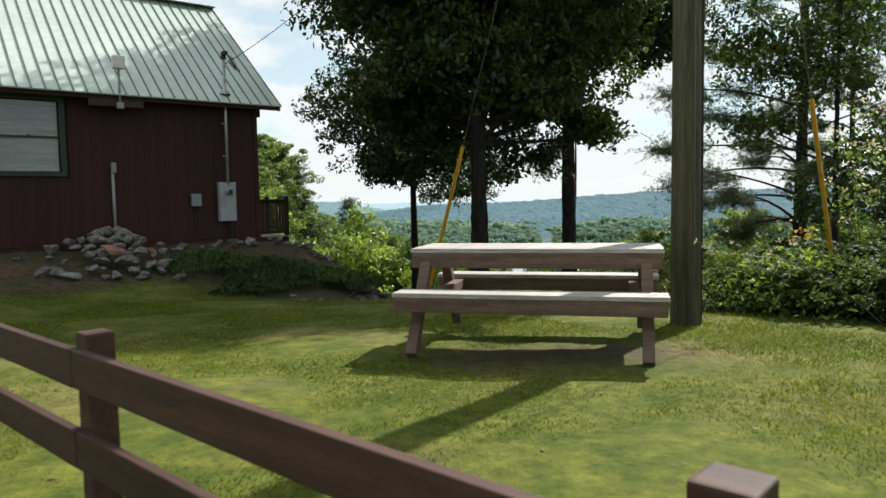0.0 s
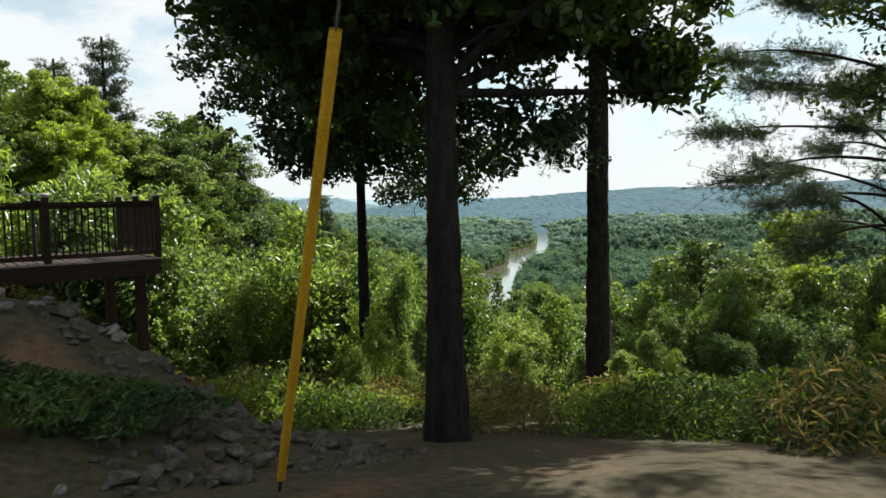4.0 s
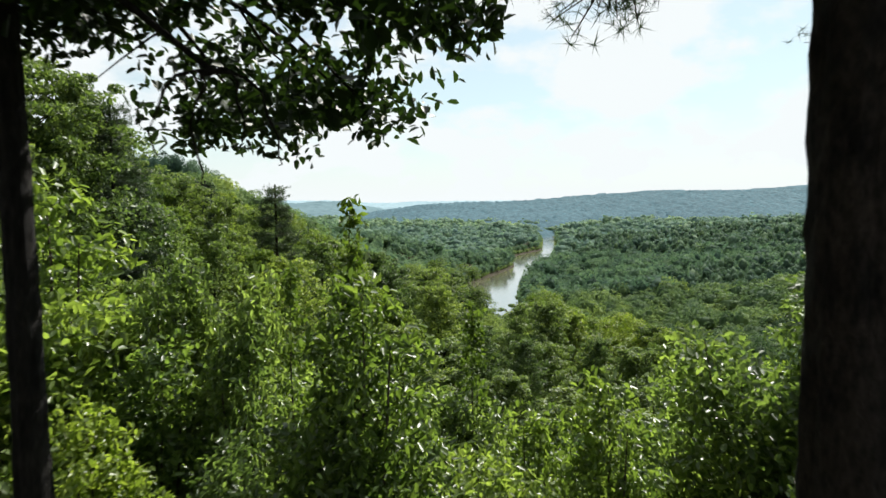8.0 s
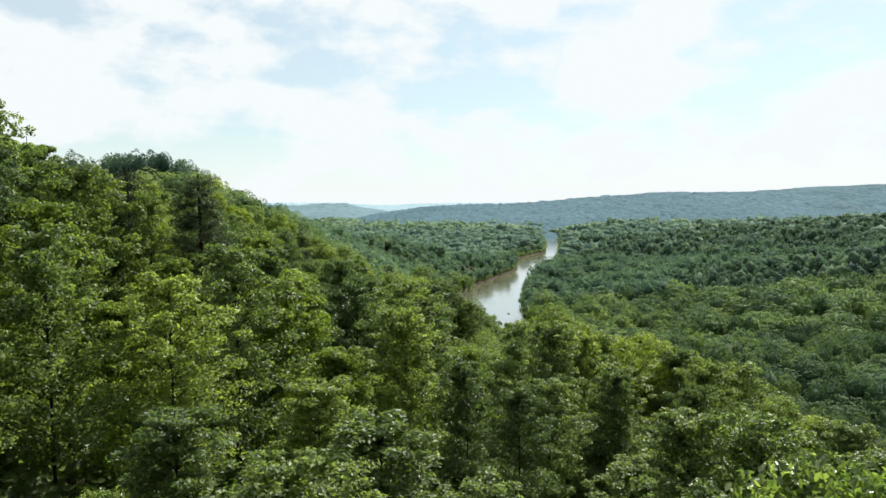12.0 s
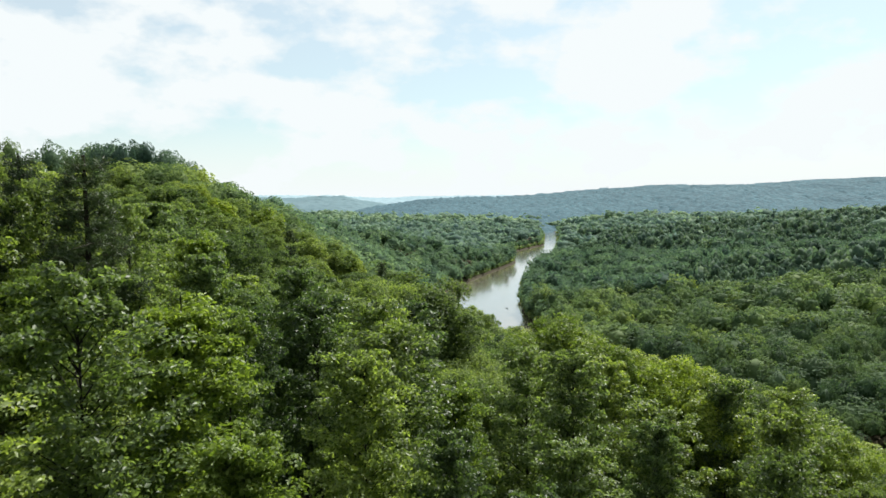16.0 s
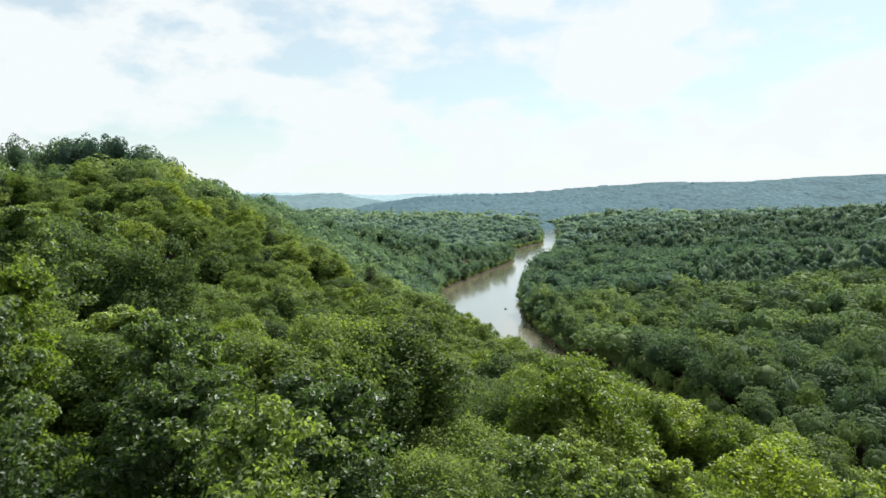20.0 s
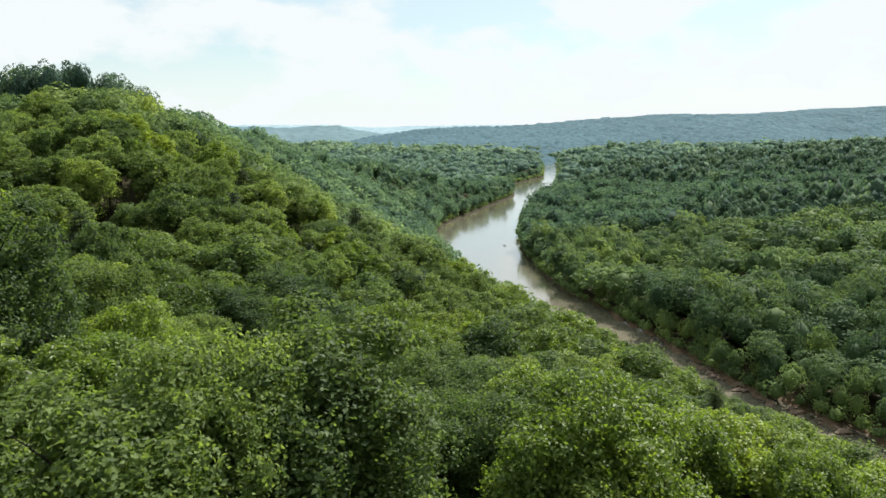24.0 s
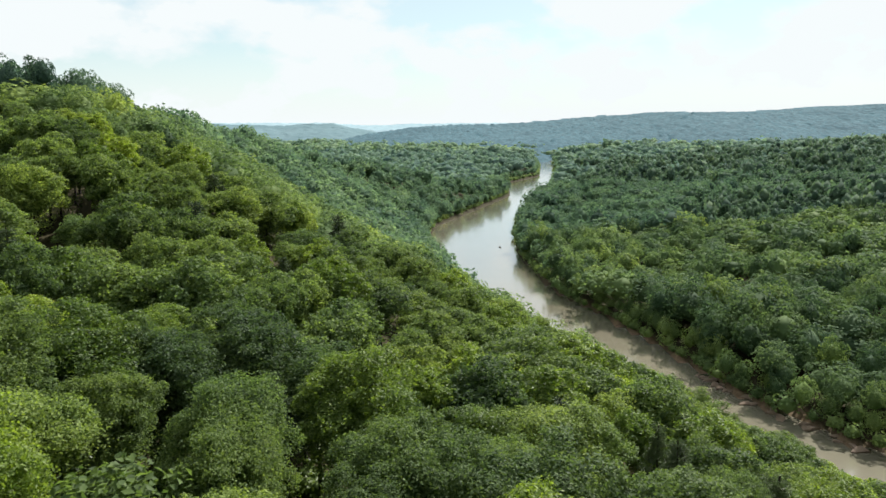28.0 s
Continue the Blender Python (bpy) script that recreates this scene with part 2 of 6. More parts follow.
YELLOW = two_scale("yellow_guard_plastic", (0.52, 0.27, 0.015), (0.68, 0.38, 0.03), 5.0, rough=0.5, bumpy=0.05)
ROCK = two_scale("grey_fieldstone", (0.085, 0.080, 0.076), (0.38, 0.36, 0.335), 2.5, fine=5.0, rough=0.9, bumpy=0.8, dist=0.03, stain=0.4)
# rubble stone: earthy tone, with the bank's shade worked into the darker colour
ROCK_SHADED = two_scale("shaded_earthy_stone", (0.045, 0.038, 0.032), (0.19, 0.165, 0.14), 2.5, fine=5.0, rough=0.95, bumpy=0.8, dist=0.03, stain=0.4)
ROCK_RED = two_scale("rusty_fieldstone", (0.24, 0.12, 0.075), (0.40, 0.25, 0.17), 2.5, fine=5.0, rough=0.9, bumpy=0.8, dist=0.03, stain=0.4)
DRY_LEAF = two_scale("fallen_leaf", (0.12, 0.066, 0.032), (0.28, 0.18, 0.095), 9.0, rough=0.8)
WHITE_CAP = two_scale("white_cap_paint", (0.6, 0.6, 0.58), (0.75, 0.75, 0.73), 5.0, rough=0.6, bumpy=0.03)
BLIND = two_scale("drawn_white_blind", (0.25, 0.265, 0.255), (0.32, 0.335, 0.32), 2.0, (1, 1, 14), 2.0, 0.7, bumpy=0.1)
STONE_BANK = two_scale("sandy_bank_rock", (0.20, 0.14, 0.10), (0.36, 0.27, 0.20), 0.4, fine=5.0, rough=0.9)

GLASS, gn_, gl_, gb_ = material("window_glass", (0.9, 0.95, 0.93), 0.03, 0.0, 0.5)
gb_.inputs["Transmission Weight"].default_value = 1.0
gb_.inputs["IOR"].default_value = 1.45

WATER, n_, l_, b_ = material("muddy_river_water", (0.24, 0.19, 0.12), 0.13, 0.0, 0.7)
l_.new(ramp(n_, l_, noise_node(n_, l_, 0.012, (1, 0.4, 1), "World", 3.0), (0.35, (0.138, 0.124, 0.090)), (0.65, (0.190, 0.172, 0.128))), b_.inputs["Base Color"])
bump(n_, l_, b_, noise_node(n_, l_, 0.9, (1, 0.6, 1), "World", 5.0, 0.6), 0.35, 0.12)
b_.inputs["Coat Weight"].default_value, b_.inputs["Coat Roughness"].default_value, b_.inputs["Coat IOR"].default_value = 0.9, 0.09, 1.5

GROUND, n_, l_, b_ = material("lawn_and_soil", (0.1, 0.12, 0.03), 0.95, 0.0, 0.1)
g_fine = noise_node(n_, l_, 9.0, (1, 1, 1), "World", 6.0, 0.7)
g_mid = noise_node(n_, l_, 0.55, (1, 1, 1), "World", 4.0)
lawn = ramp(n_, l_, g_fine, (0.25, (0.034, 0.046, 0.009)), (0.75, (0.118, 0.132, 0.026)))
thin = ramp(n_, l_, g_fine, (0.3, (0.105, 0.082, 0.036)), (0.7, (0.23, 0.185, 0.088)))
g_tuft = noise_node(n_, l_, 2.6, (1, 1, 1), "World", 5.0, 0.65)
lawn = blend(n_, l_, "MULTIPLY", 1.0, lawn, ramp(n_, l_, g_tuft, (0.32, (0.62, 0.74, 0.6)), (0.52, (1.0, 1.0, 0.9)), (0.7, (1.5, 1.34, 1.25))))
lawn = blend(n_, l_, "MIX", ramp(n_, l_, g_mid, (0.51, (0, 0, 0)), (0.72, (0.75, 0.75, 0.75))), lawn, thin)
soil = ramp(n_, l_, g_fine, (0.3, (0.030, 0.028, 0.016)), (0.7, (0.088, 0.074, 0.044)))
clay = ramp(n_, l_, g_fine, (0.3, (0.085, 0.046, 0.030)), (0.7, (0.19, 0.105, 0.068)))
soil = blend(n_, l_, "MIX", ramp(n_, l_, g_mid, (0.54, (0, 0, 0)), (0.72, (0.8, 0.8, 0.8))), soil, clay)
turf_attr = n_.new("ShaderNodeAttribute")
turf_attr.attribute_name = "turf"
wood_attr, mud_attr = n_.new("ShaderNodeAttribute"), n_.new("ShaderNodeAttribute")
wood_attr.attribute_name, mud_attr.attribute_name = "woodland", "mud"
litter = ramp(n_, l_, g_fine, (0.3, (0.020, 0.020, 0.010)), (0.7, (0.055, 0.046, 0.024)))
mud = ramp(n_, l_, g_mid, (0.35, (0.13, 0.088, 0.055)), (0.65, (0.24, 0.165, 0.105)))
yard_floor = blend(n_, l_, "MIX", turf_attr.outputs["Fac"], soil, lawn)
wild_floor = blend(n_, l_, "MIX", mud_attr.outputs["Fac"], litter, mud)
l_.new(blend(n_, l_, "MIX", wood_attr.outputs["Fac"], yard_floor, wild_floor), b_.inputs["Base Color"])
bump(n_, l_, b_, g_fine, 0.6, 0.03)

# distance haze is painted into the hills: paler and bluer from ridge to ridge
RIDGE_NEAR = two_scale("hazed_blue_green_hill", (0.050, 0.122, 0.156), (0.080, 0.170, 0.208), 0.010, (1, 1, 1), 9.0, 1.0, "World", 0.5, 4.0, stain=0.4)
RIDGE_FAR = two_scale("hazed_blue_hill", (0.10, 0.175, 0.20), (0.15, 0.235, 0.26), 0.004, (1, 1, 1), 8.0, 1.0, "World", 0.2, 4.0, stain=0.1)
RIDGE_LAST = two_scale("hazed_pale_hill", (0.32, 0.46, 0.52), (0.36, 0.5, 0.56), 0.004, (1, 1, 1), 8.0, 1.0, "World", 0.2, 4.0, stain=0.1)


# ---- mesh helpers ----
def mesh_from(name, verts, faces, mat=None, smooth=False):
    """A mesh from an array of places and an array of faces that all have the same number of corners."""
    verts, faces = np.asarray(verts, np.float32), np.asarray(faces, np.int32)
    me = bpy.data.meshes.new(name)
    me.vertices.add(len(verts))
    me.vertices.foreach_set("co", verts.ravel())
    n, k = faces.shape
    me.loops.add(n * k)
    me.loops.foreach_set("vertex_index", faces.ravel())
    me.polygons.add(n)
    me.polygons.foreach_set("loop_start", np.arange(0, n * k, k, dtype=np.int32))
    me.polygons.foreach_set("loop_total", np.full(n, k, dtype=np.int32))
    if smooth:
        me.polygons.foreach_set("use_smooth", np.ones(n, bool))
    me.update(calc_edges=True)
    me.validate()
    if mat:
        me.materials.append(mat)
    return me


def child(name, me, parent, m=None, label=""):
    ob = new(name, me)
    ob.parent = parent
    if m is not None:
        ob.matrix_basis = m
    return tagged(ob, label)


def part(name, bm, mat, parent, label="", m=None, smooth=False):
    me = bpy.data.meshes.new(name)
    bm.to_mesh(me)
    bm.free()
    me.materials.append(mat)
    if smooth:
        for p in me.polygons:
            p.use_smooth = True
    return child(name, me, parent, m, label)


def thing(name, m, label, category, group="", kind=""):
    ob = new(name)
    ob.empty_display_size = 0.2
    ob.matrix_basis = m
    return tagged(ob, label, category, group, kind)


def box(sx, sy, sz, bevel=0.006, at=(0, 0, 0)):
    """A box with rounded edges, centred at a place."""
    bm = bmesh.new()
    bmesh.ops.create_cube(bm, size=1.0, matrix=Matrix.Translation(at) @ Matrix.Diagonal((sx, sy, sz, 1)))
    if bevel:
        bmesh.ops.bevel(bm, geom=bm.edges[:], offset=bevel, segments=2, affect="EDGES", profile=0.6)
    return bm


def cyl(r1, r2, depth, sides=16, at=(0, 0, 0), bevel=0.0):
    bm = bmesh.new()
    bmesh.ops.create_cone(bm, cap_ends=True, segments=sides, radius1=r1, radius2=r2, depth=depth, matrix=Matrix.Translation(at))
    if bevel:
        bmesh.ops.bevel(bm, geom=[e for e in bm.edges if e.is_manifold and e.calc_face_angle() > 0.9], offset=bevel, segments=2, affect="EDGES")
    return bm


def merge(a, b, m=None):
    """Adds bmesh b to bmesh a."""
    me = bpy.data.meshes.new("tmp")
    b.to_mesh(me)
    b.free()
    if m is not None:
        me.transform(m)
    a.from_mesh(me)
    bpy.data.meshes.remove(me)
    return a


def tube(points, radii, sides=8):
    """Places and quads of a round limb along points."""
    pts = np.asarray(points, float)
    n = len(pts)
    tang = np.gradient(pts, axis=0)
    tang /= np.linalg.norm(tang, axis=1)[:, None] + 1e-9
    ref = np.where(np.abs(tang[:, 2:3]) > 0.9, np.array([[1.0, 0, 0]]), np.array([[0, 0, 1.0]]))
    u = np.cross(tang, ref)
    u /= np.linalg.norm(u, axis=1)[:, None] + 1e-9
    v = np.cross(tang, u)
    a = np.linspace(0, 2 * np.pi, sides, endpoint=False)
    ring = pts[:, None] + np.asarray(radii)[:, None, None] * (np.cos(a)[None, :, None] * u[:, None] + np.sin(a)[None, :, None] * v[:, None])
    i, j = np.meshgrid(np.arange(n - 1), np.arange(sides), indexing="ij")
    q = np.stack([i * sides + j, i * sides + (j + 1) % sides, (i + 1) * sides + (j + 1) % sides, (i + 1) * sides + j], -1).reshape(-1, 4)
    return ring.reshape(-1, 3), q


def join(pieces):
    """One pair of places and faces out of many."""
    vs, fs, n = [], [], 0
    for v, f in pieces:
        vs.append(v)
        fs.append(np.asarray(f) + n)
        n += len(v)
    return np.concatenate(vs), np.concatenate(fs)


def unit(v):
    return v / (np.linalg.norm(v, axis=-1, keepdims=True) + 1e-9)


def leaves(rng, centres, length, aspect=0.45, droop=0.35, fold=0.12, facing=None, rounded=False, wild=0.7):
    """A folded leaf at every centre: a diamond, or rounder with two halves about its rib."""
    n = len(centres)
    size = length * rng.uniform(0.7, 1.3, (n, 1))
    along = unit(rng.normal(size=(n, 3)) + np.array([0, 0, -droop]))
    up = unit(rng.normal(size=(n, 3)) * 0.7 + np.array([0, 0, 1.0]))
    if facing is not None:
        up = unit(unit(facing) + rng.normal(size=(n, 3)) * wild + np.array([0, 0, 0.25]))
        along = unit(np.cross(up, rng.normal(size=(n, 3))))
    side = unit(np.cross(along, up))
    lift = np.cross(side, along)
    if rounded:
        w, f = side * size * aspect * 0.5, lift * size * fold
        ring = [centres - along * size * 0.5, centres - along * size * 0.22 + w + f, centres + along * size * 0.2 + w * 0.8 + f, centres + along * size * 0.5,
                centres + along * size * 0.2 - w * 0.8 + f, centres - along * size * 0.22 - w + f]
        k = 6 * np.arange(n)[:, None]
        return np.stack(ring, 1).reshape(-1, 3), np.concatenate([k + [[0, 1, 2, 3]], k + [[0, 3, 4, 5]]])
    a = centres - along * size * 0.5
    b = centres + side * size * aspect * 0.5 + lift * size * fold
    c = centres + along * size * 0.5
    d = centres - side * size * aspect * 0.5 + lift * size * fold
    v = np.stack([a, b, c, d], 1).reshape(-1, 3)
    return v, np.arange(4 * n).reshape(-1, 4)


def clump_points(rng, centres, per, radius, flat=0.7):
    """Leaf centres spread about clump centres."""
    p = np.repeat(centres, per, axis=0)
    o = unit(rng.normal(size=p.shape)) * rng.uniform(0.25, 1.0, (len(p), 1)) ** 0.6
    r = np.repeat(rng.uniform(0.65, 1.3, (len(centres), 1)), per, axis=0) * radius
    return p + o * r * np.array([1, 1, flat])


def shell_points(rng, n, centre, radii, inner=0.55, low=-0.75):
    """Uneven places near the outside of an egg."""
    d = unit(rng.normal(size=(n * 3, 3)))
    d = d[d[:, 2] > low][:n]
    bulge = 1 + 0.22 * np.sin(d[:, :1] * 4.1 + d[:, 1:2] * 3.3 + rng.uniform(0, 6)) * np.cos(d[:, 2:] * 3.7 + rng.uniform(0, 6))
    return np.array(centre) + d * bulge * np.array(radii) * rng.uniform(inner, 1.0, (len(d), 1))


# ---- the lie of the land ----
WALL_AT, WALL_ANGLE = np.array([-4.42, 15.5]), radians(38)
WALL_U = np.array([math.cos(WALL_ANGLE), math.sin(WALL_ANGLE)])     # along the cabin's front wall
WALL_N = np.array([math.sin(WALL_ANGLE), -math.cos(WALL_ANGLE)])    # out of it, to the yard
WATER_Z = -92.0


def step(a, b, v):
    t = np.clip((v - a) / (b - a), 0, 1)
    return t * t * (3 - 2 * t)


def bank_right(y):
    return np.interp(y, (-200, 150, 260, 300, 355, 412, 446, 495, 568, 720, 813, 995, 1165, 1495, 2400), (420, 190, 130, 109, 97, 82, 71, 66, 62, 77, 103, 148, 182, 240, 330))


def bank_left(y):
    return np.interp(y, (-200, 150, 250, 300, 370, 430, 530, 635, 711, 765, 869, 955, 1010, 1125, 1170, 1262, 1330, 1500, 2400), (340, 125, 84, 60, 38, 20, 2, -6, 2, 22, 60, 92, 97, 99, 125, 172, 182, 208, 290))


def terrain(x, y):
    """The ground's height."""
    x, y = np.asarray(x, float), np.asarray(y, float)
    yard = np.interp(y, (-60, 4, 7.5, 11, 13.6, 17.6, 24.3, 30, 36, 60), (0.25, -0.08, -0.18, -0.38, -0.80, -1.85, -3.6, -6.2, -9, -19))
    out = (x - WALL_AT[0]) * WALL_N[0] + (y - WALL_AT[1]) * WALL_N[1]
    along = (x - WALL_AT[0]) * WALL_U[0] + (y - WALL_AT[1]) * WALL_U[1]
    bank = (1 - step(0.2, 3.6, out)) * (1 - step(0.8, 4.2, along + 0.12 * np.maximum(0, -out)))
    yard = yard * (1 - bank) + (0.33 - 0.12 * np.maximum(0, -out) * step(0, 3, along + 2)) * bank
    slope = -9 - 0.245 * (y - 36) - 0.25 * (x - 3) - 0.22 * np.maximum(0, x - 28)
    s = bank_left(y) - x
    ridge = np.interp(y, (150, 280, 380, 480, 600, 760, 900), (-4, -5, -9, -12, -18, -55, -88))
    far_slope = np.minimum(WATER_Z + 2 + 0.57 * s, ridge + 0.02 * s)
    w = step(130, 270, y)
    hill = slope * (1 - w) + far_slope * w
    hill = np.minimum(hill, 3 + 0.0 * x)
    hill = np.where(y < 36, np.maximum(hill, -9 - 0.3 * np.maximum(0, np.abs(x - 2) - 25)), hill)
    near = 1 - step(27, 40, y)
    hill = yard * near + hill * (1 - near)
    r = x - bank_right(y)
    floor = np.where(r > 0, WATER_Z + 1.5 + 0.062 * np.maximum(0, r - 40) * (1 - step(700, 2600, r) * 0.75), np.where(s > 0, WATER_Z + 1.5 + 0.03 * s, WATER_Z - 3))
    floor = np.minimum(floor, WATER_Z + 30 - 22 * step(1350, 1800, y))
    floor = np.where((r < 0) & (s < 0), np.where(y > 1640, WATER_Z + 1.5, WATER_Z - 3), floor)
    return np.maximum(hill, floor)


def ground_z(x, y):
    return float(terrain(x, y))


def graded(first, last, fine, a, b, growth=1.12, most=60):
    """Even fine steps from a to b, growing ones beyond."""
    mid = list(np.arange(a, b + fine / 2, fine))
    up, d = [mid[-1]], fine
    while up[-1] < last:
        d = min(d * growth, most)
        up.append(up[-1] + d)
    down, d = [mid[0]], fine
    while down[-1] > first:
        d = min(d * growth, most)
        down.append(down[-1] - d)
    return np.array(down[:0:-1] + mid + up[1:])


def sheet(name, xs, ys, zs, mat, smooth=True):
    nx, ny = len(xs), len(ys)
    gx, gy = np.meshgrid(xs, ys)
    v = np.stack([gx, gy, zs], -1).reshape(-1, 3)
    i, j = np.meshgrid(np.arange(ny - 1), np.arange(nx - 1), indexing="ij")
    k = i * nx + j
    return mesh_from(name, v, np.stack([k, k + 1, k + nx + 1, k + nx], -1).reshape(-1, 4), mat, smooth)


rng = np.random.default_rng(7)
gxs, gys = graded(-4700, 4700, 0.3, -12, 12, 1.09, 90), graded(-1500, 4900, 0.3, -1, 24, 1.07, 90)
gxs = np.unique(np.concatenate([gxs[(gxs < -45)], np.arange(-45, -25, 4.0), gxs[(gxs > -25) & (gxs < 28)], np.arange(28, 265, 4.0), gxs[gxs > 268]]))
gys = np.unique(np.concatenate([gys[gys < 150], np.arange(152, 1600, 12.0), gys[gys > 1610]]))
GX, GY = np.meshgrid(gxs, gys)
GZ = terrain(GX, GY)
near_yard = (1 - step(28, 60, np.abs(GY - 8))) * (1 - step(20, 40, np.abs(GX)))
GZ = GZ + near_yard * (0.025 * np.sin(GX * 1.7 + GY * 0.9) * np.cos(GY * 1.3 - GX * 0.6) + rng.normal(0, 0.006, GX.shape))
ground_me = sheet("ground", gxs, gys, GZ, GROUND)
g_out = (GX - WALL_AT[0]) * WALL_N[0] + (GY - WALL_AT[1]) * WALL_N[1]
g_along = (GX - WALL_AT[0]) * WALL_U[0] + (GY - WALL_AT[1]) * WALL_U[1]
LAWN_X, LAWN_Y = (-8, -4, -2.5, -1, 1, 3, 5, 9), (16, 14.2, 12.4, 10.6, 10.2, 11.3, 11.8, 12.5)
TURF = (1 - step(-1.0, 1.4, GY - np.interp(GX, LAWN_X, LAWN_Y) + 0.5 * np.sin(GX * 1.9) * np.sin(GY * 2.3))) * (1 - (1 - step(1.9 + 1.2 * step(-1.5, 1.0, g_along), 2.7 + 1.6 * step(-1.5, 1.0, g_along), g_out + 0.3 * np.sin(GX * 2.3))) * (1 - step(1.5, 4.5, g_along)))
TURF = TURF * (1 - 0.95 * np.exp(-(((GX - 4.5) / 1.7) ** 2 + ((GY - 9.7) / 0.9) ** 2)))
TURF = TURF * (1 - 0.95 * np.exp(-(((GX - 1.1) / 1.2) ** 4 + ((GY - 5.75) / 0.5) ** 4)) - 0.04 * np.exp(-(((GX - 2.2) / 0.5) ** 2 + ((GY - 5.0) / 0.35) ** 2)))
TURF = np.maximum(TURF, 0.85 * step(14, 26, np.abs(GX - 2)))
turf = ground_me.attributes.new("turf", "FLOAT", "POINT")
turf.data.foreach_set("value", TURF.ravel().astype(np.float32))
WOODLAND = step(30, 44, GY)
MUD = (1 - step(1.5, 5.0, np.abs(GX - bank_right(GY)))) * (1 - step(380, 520, GY))
for layer, values in (("woodland", WOODLAND), ("mud", MUD)):
    ground_me.attributes.new(layer, "FLOAT", "POINT").data.foreach_set("value", values.ravel().astype(np.float32))
ground = tagged(new("ground", ground_me), "grassy yard falling away into a wooded river valley", "ground", kind="structure")

wy = np.arange(-200, 1650, 12)
w_across = np.linspace(-0.06, 1.06, 9)
wv = np.stack([np.stack([bank_left(wy) + a * (bank_right(wy) - bank_left(wy)), wy, np.full(len(wy), WATER_Z)], -1) for a in w_across], 1).reshape(-1, 3)
wi, wj = np.meshgrid(np.arange(len(wy) - 1), np.arange(8), indexing="ij")
wk = wi * 9 + wj
tagged(new("water", mesh_from("water", wv, np.stack([wk, wk + 1, wk + 10, wk + 9], -1).reshape(-1, 4), WATER, True)), "muddy brown river winding between wooded banks", "river", kind="structure")


# ---- distant hills ----
def ridge(name, x0, x1, y_top, crest, depth, foot, cell, mat, label, seed, rough):
    """A wooded hill across the view: its crest height along x, falling towards the valley."""
    r = np.random.default_rng(seed)
    xs, ds = np.arange(x0, x1, cell), np.linspace(0, 1, 64)
    gx, gd = np.meshgrid(xs, ds)
    top = np.interp(gx, *zip(*crest))
    folds = 1 + 0.18 * np.sin(gx * 0.011 + gd * 3) * np.sin(gd * np.pi)
    z = foot + (top - foot) * (1 - gd ** 1.15 * folds).clip(0, 1) + r.normal(0, rough, gx.shape)
    v = np.stack([gx + r.normal(0, cell * 0.25, gx.shape), y_top - gd * depth, z], -1)
    v = np.concatenate([v[:1] + [0, 120, 0], v[:1] + [0, 120, 0], v], 0)
    v[0, :, 2] = foot - 60
    v = v.reshape(-1, 3)
    nx, ny = len(xs), len(ds) + 2
    i, j = np.meshgrid(np.arange(ny - 1), np.arange(nx - 1), indexing="ij")
    k = i * nx + j
    return tagged(new(name, mesh_from(name, v, np.stack([k, k + nx, k + nx + 1, k + 1], -1).reshape(-1, 4), mat)), label, "hill", kind="structure")


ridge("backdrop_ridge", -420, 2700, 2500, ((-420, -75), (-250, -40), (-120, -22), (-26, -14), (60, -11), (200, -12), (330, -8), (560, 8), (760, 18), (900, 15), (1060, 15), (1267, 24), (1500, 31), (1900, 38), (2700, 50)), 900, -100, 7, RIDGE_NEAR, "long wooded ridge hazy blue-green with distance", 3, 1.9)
ridge("backdrop_hill", -1600, -150, 3000, ((-1600, 5), (-900, 4), (-700, -4), (-620, -8), (-520, 2), (-430, -3), (-330, -22), (-150, -60)), 600, -100, 14, RIDGE_FAR, "rounded wooded hill pale blue with distance haze", 4, 2.2)
ridge("backdrop_far", -1800, 900, 4500, ((-1800, 20), (-1000, 10), (-700, 2), (-480, -14), (-330, -16), (-200, -10), (100, -12), (900, -20)), 400, -70, 18, RIDGE_LAST, "far hills hazed pale blue on the horizon", 5, 2.0)


# ---- trees ----
def egg(rng, radii, level=2, lumps=0.18):
    """An uneven closed hull."""
    bm = bmesh.new()
    bmesh.ops.create_icosphere(bm, subdivisions=level, radius=1.0)
    v = np.array([p.co[:] for p in bm.verts])
    f = np.array([[q.index for q in p.verts] for p in bm.faces])
    bm.free()
    k = rng.uniform(2.5, 4.5, 3)
    o = rng.uniform(0, 6, 3)
    bulge = 1 + lumps * (np.sin(v[:, 0] * k[0] + o[0]) + np.sin(v[:, 1] * k[1] + o[1]) + np.sin(v[:, 2] * k[2] + o[2]))
    return v * bulge[:, None] * np.array(radii), f


def tri_quads(f):
    """Triangles as quads with a repeated corner would be degenerate, so fans of quads are avoided: leaves become triangles."""
    return np.concatenate([f[:, [0, 1, 2]], f[:, [0, 2, 3]]])


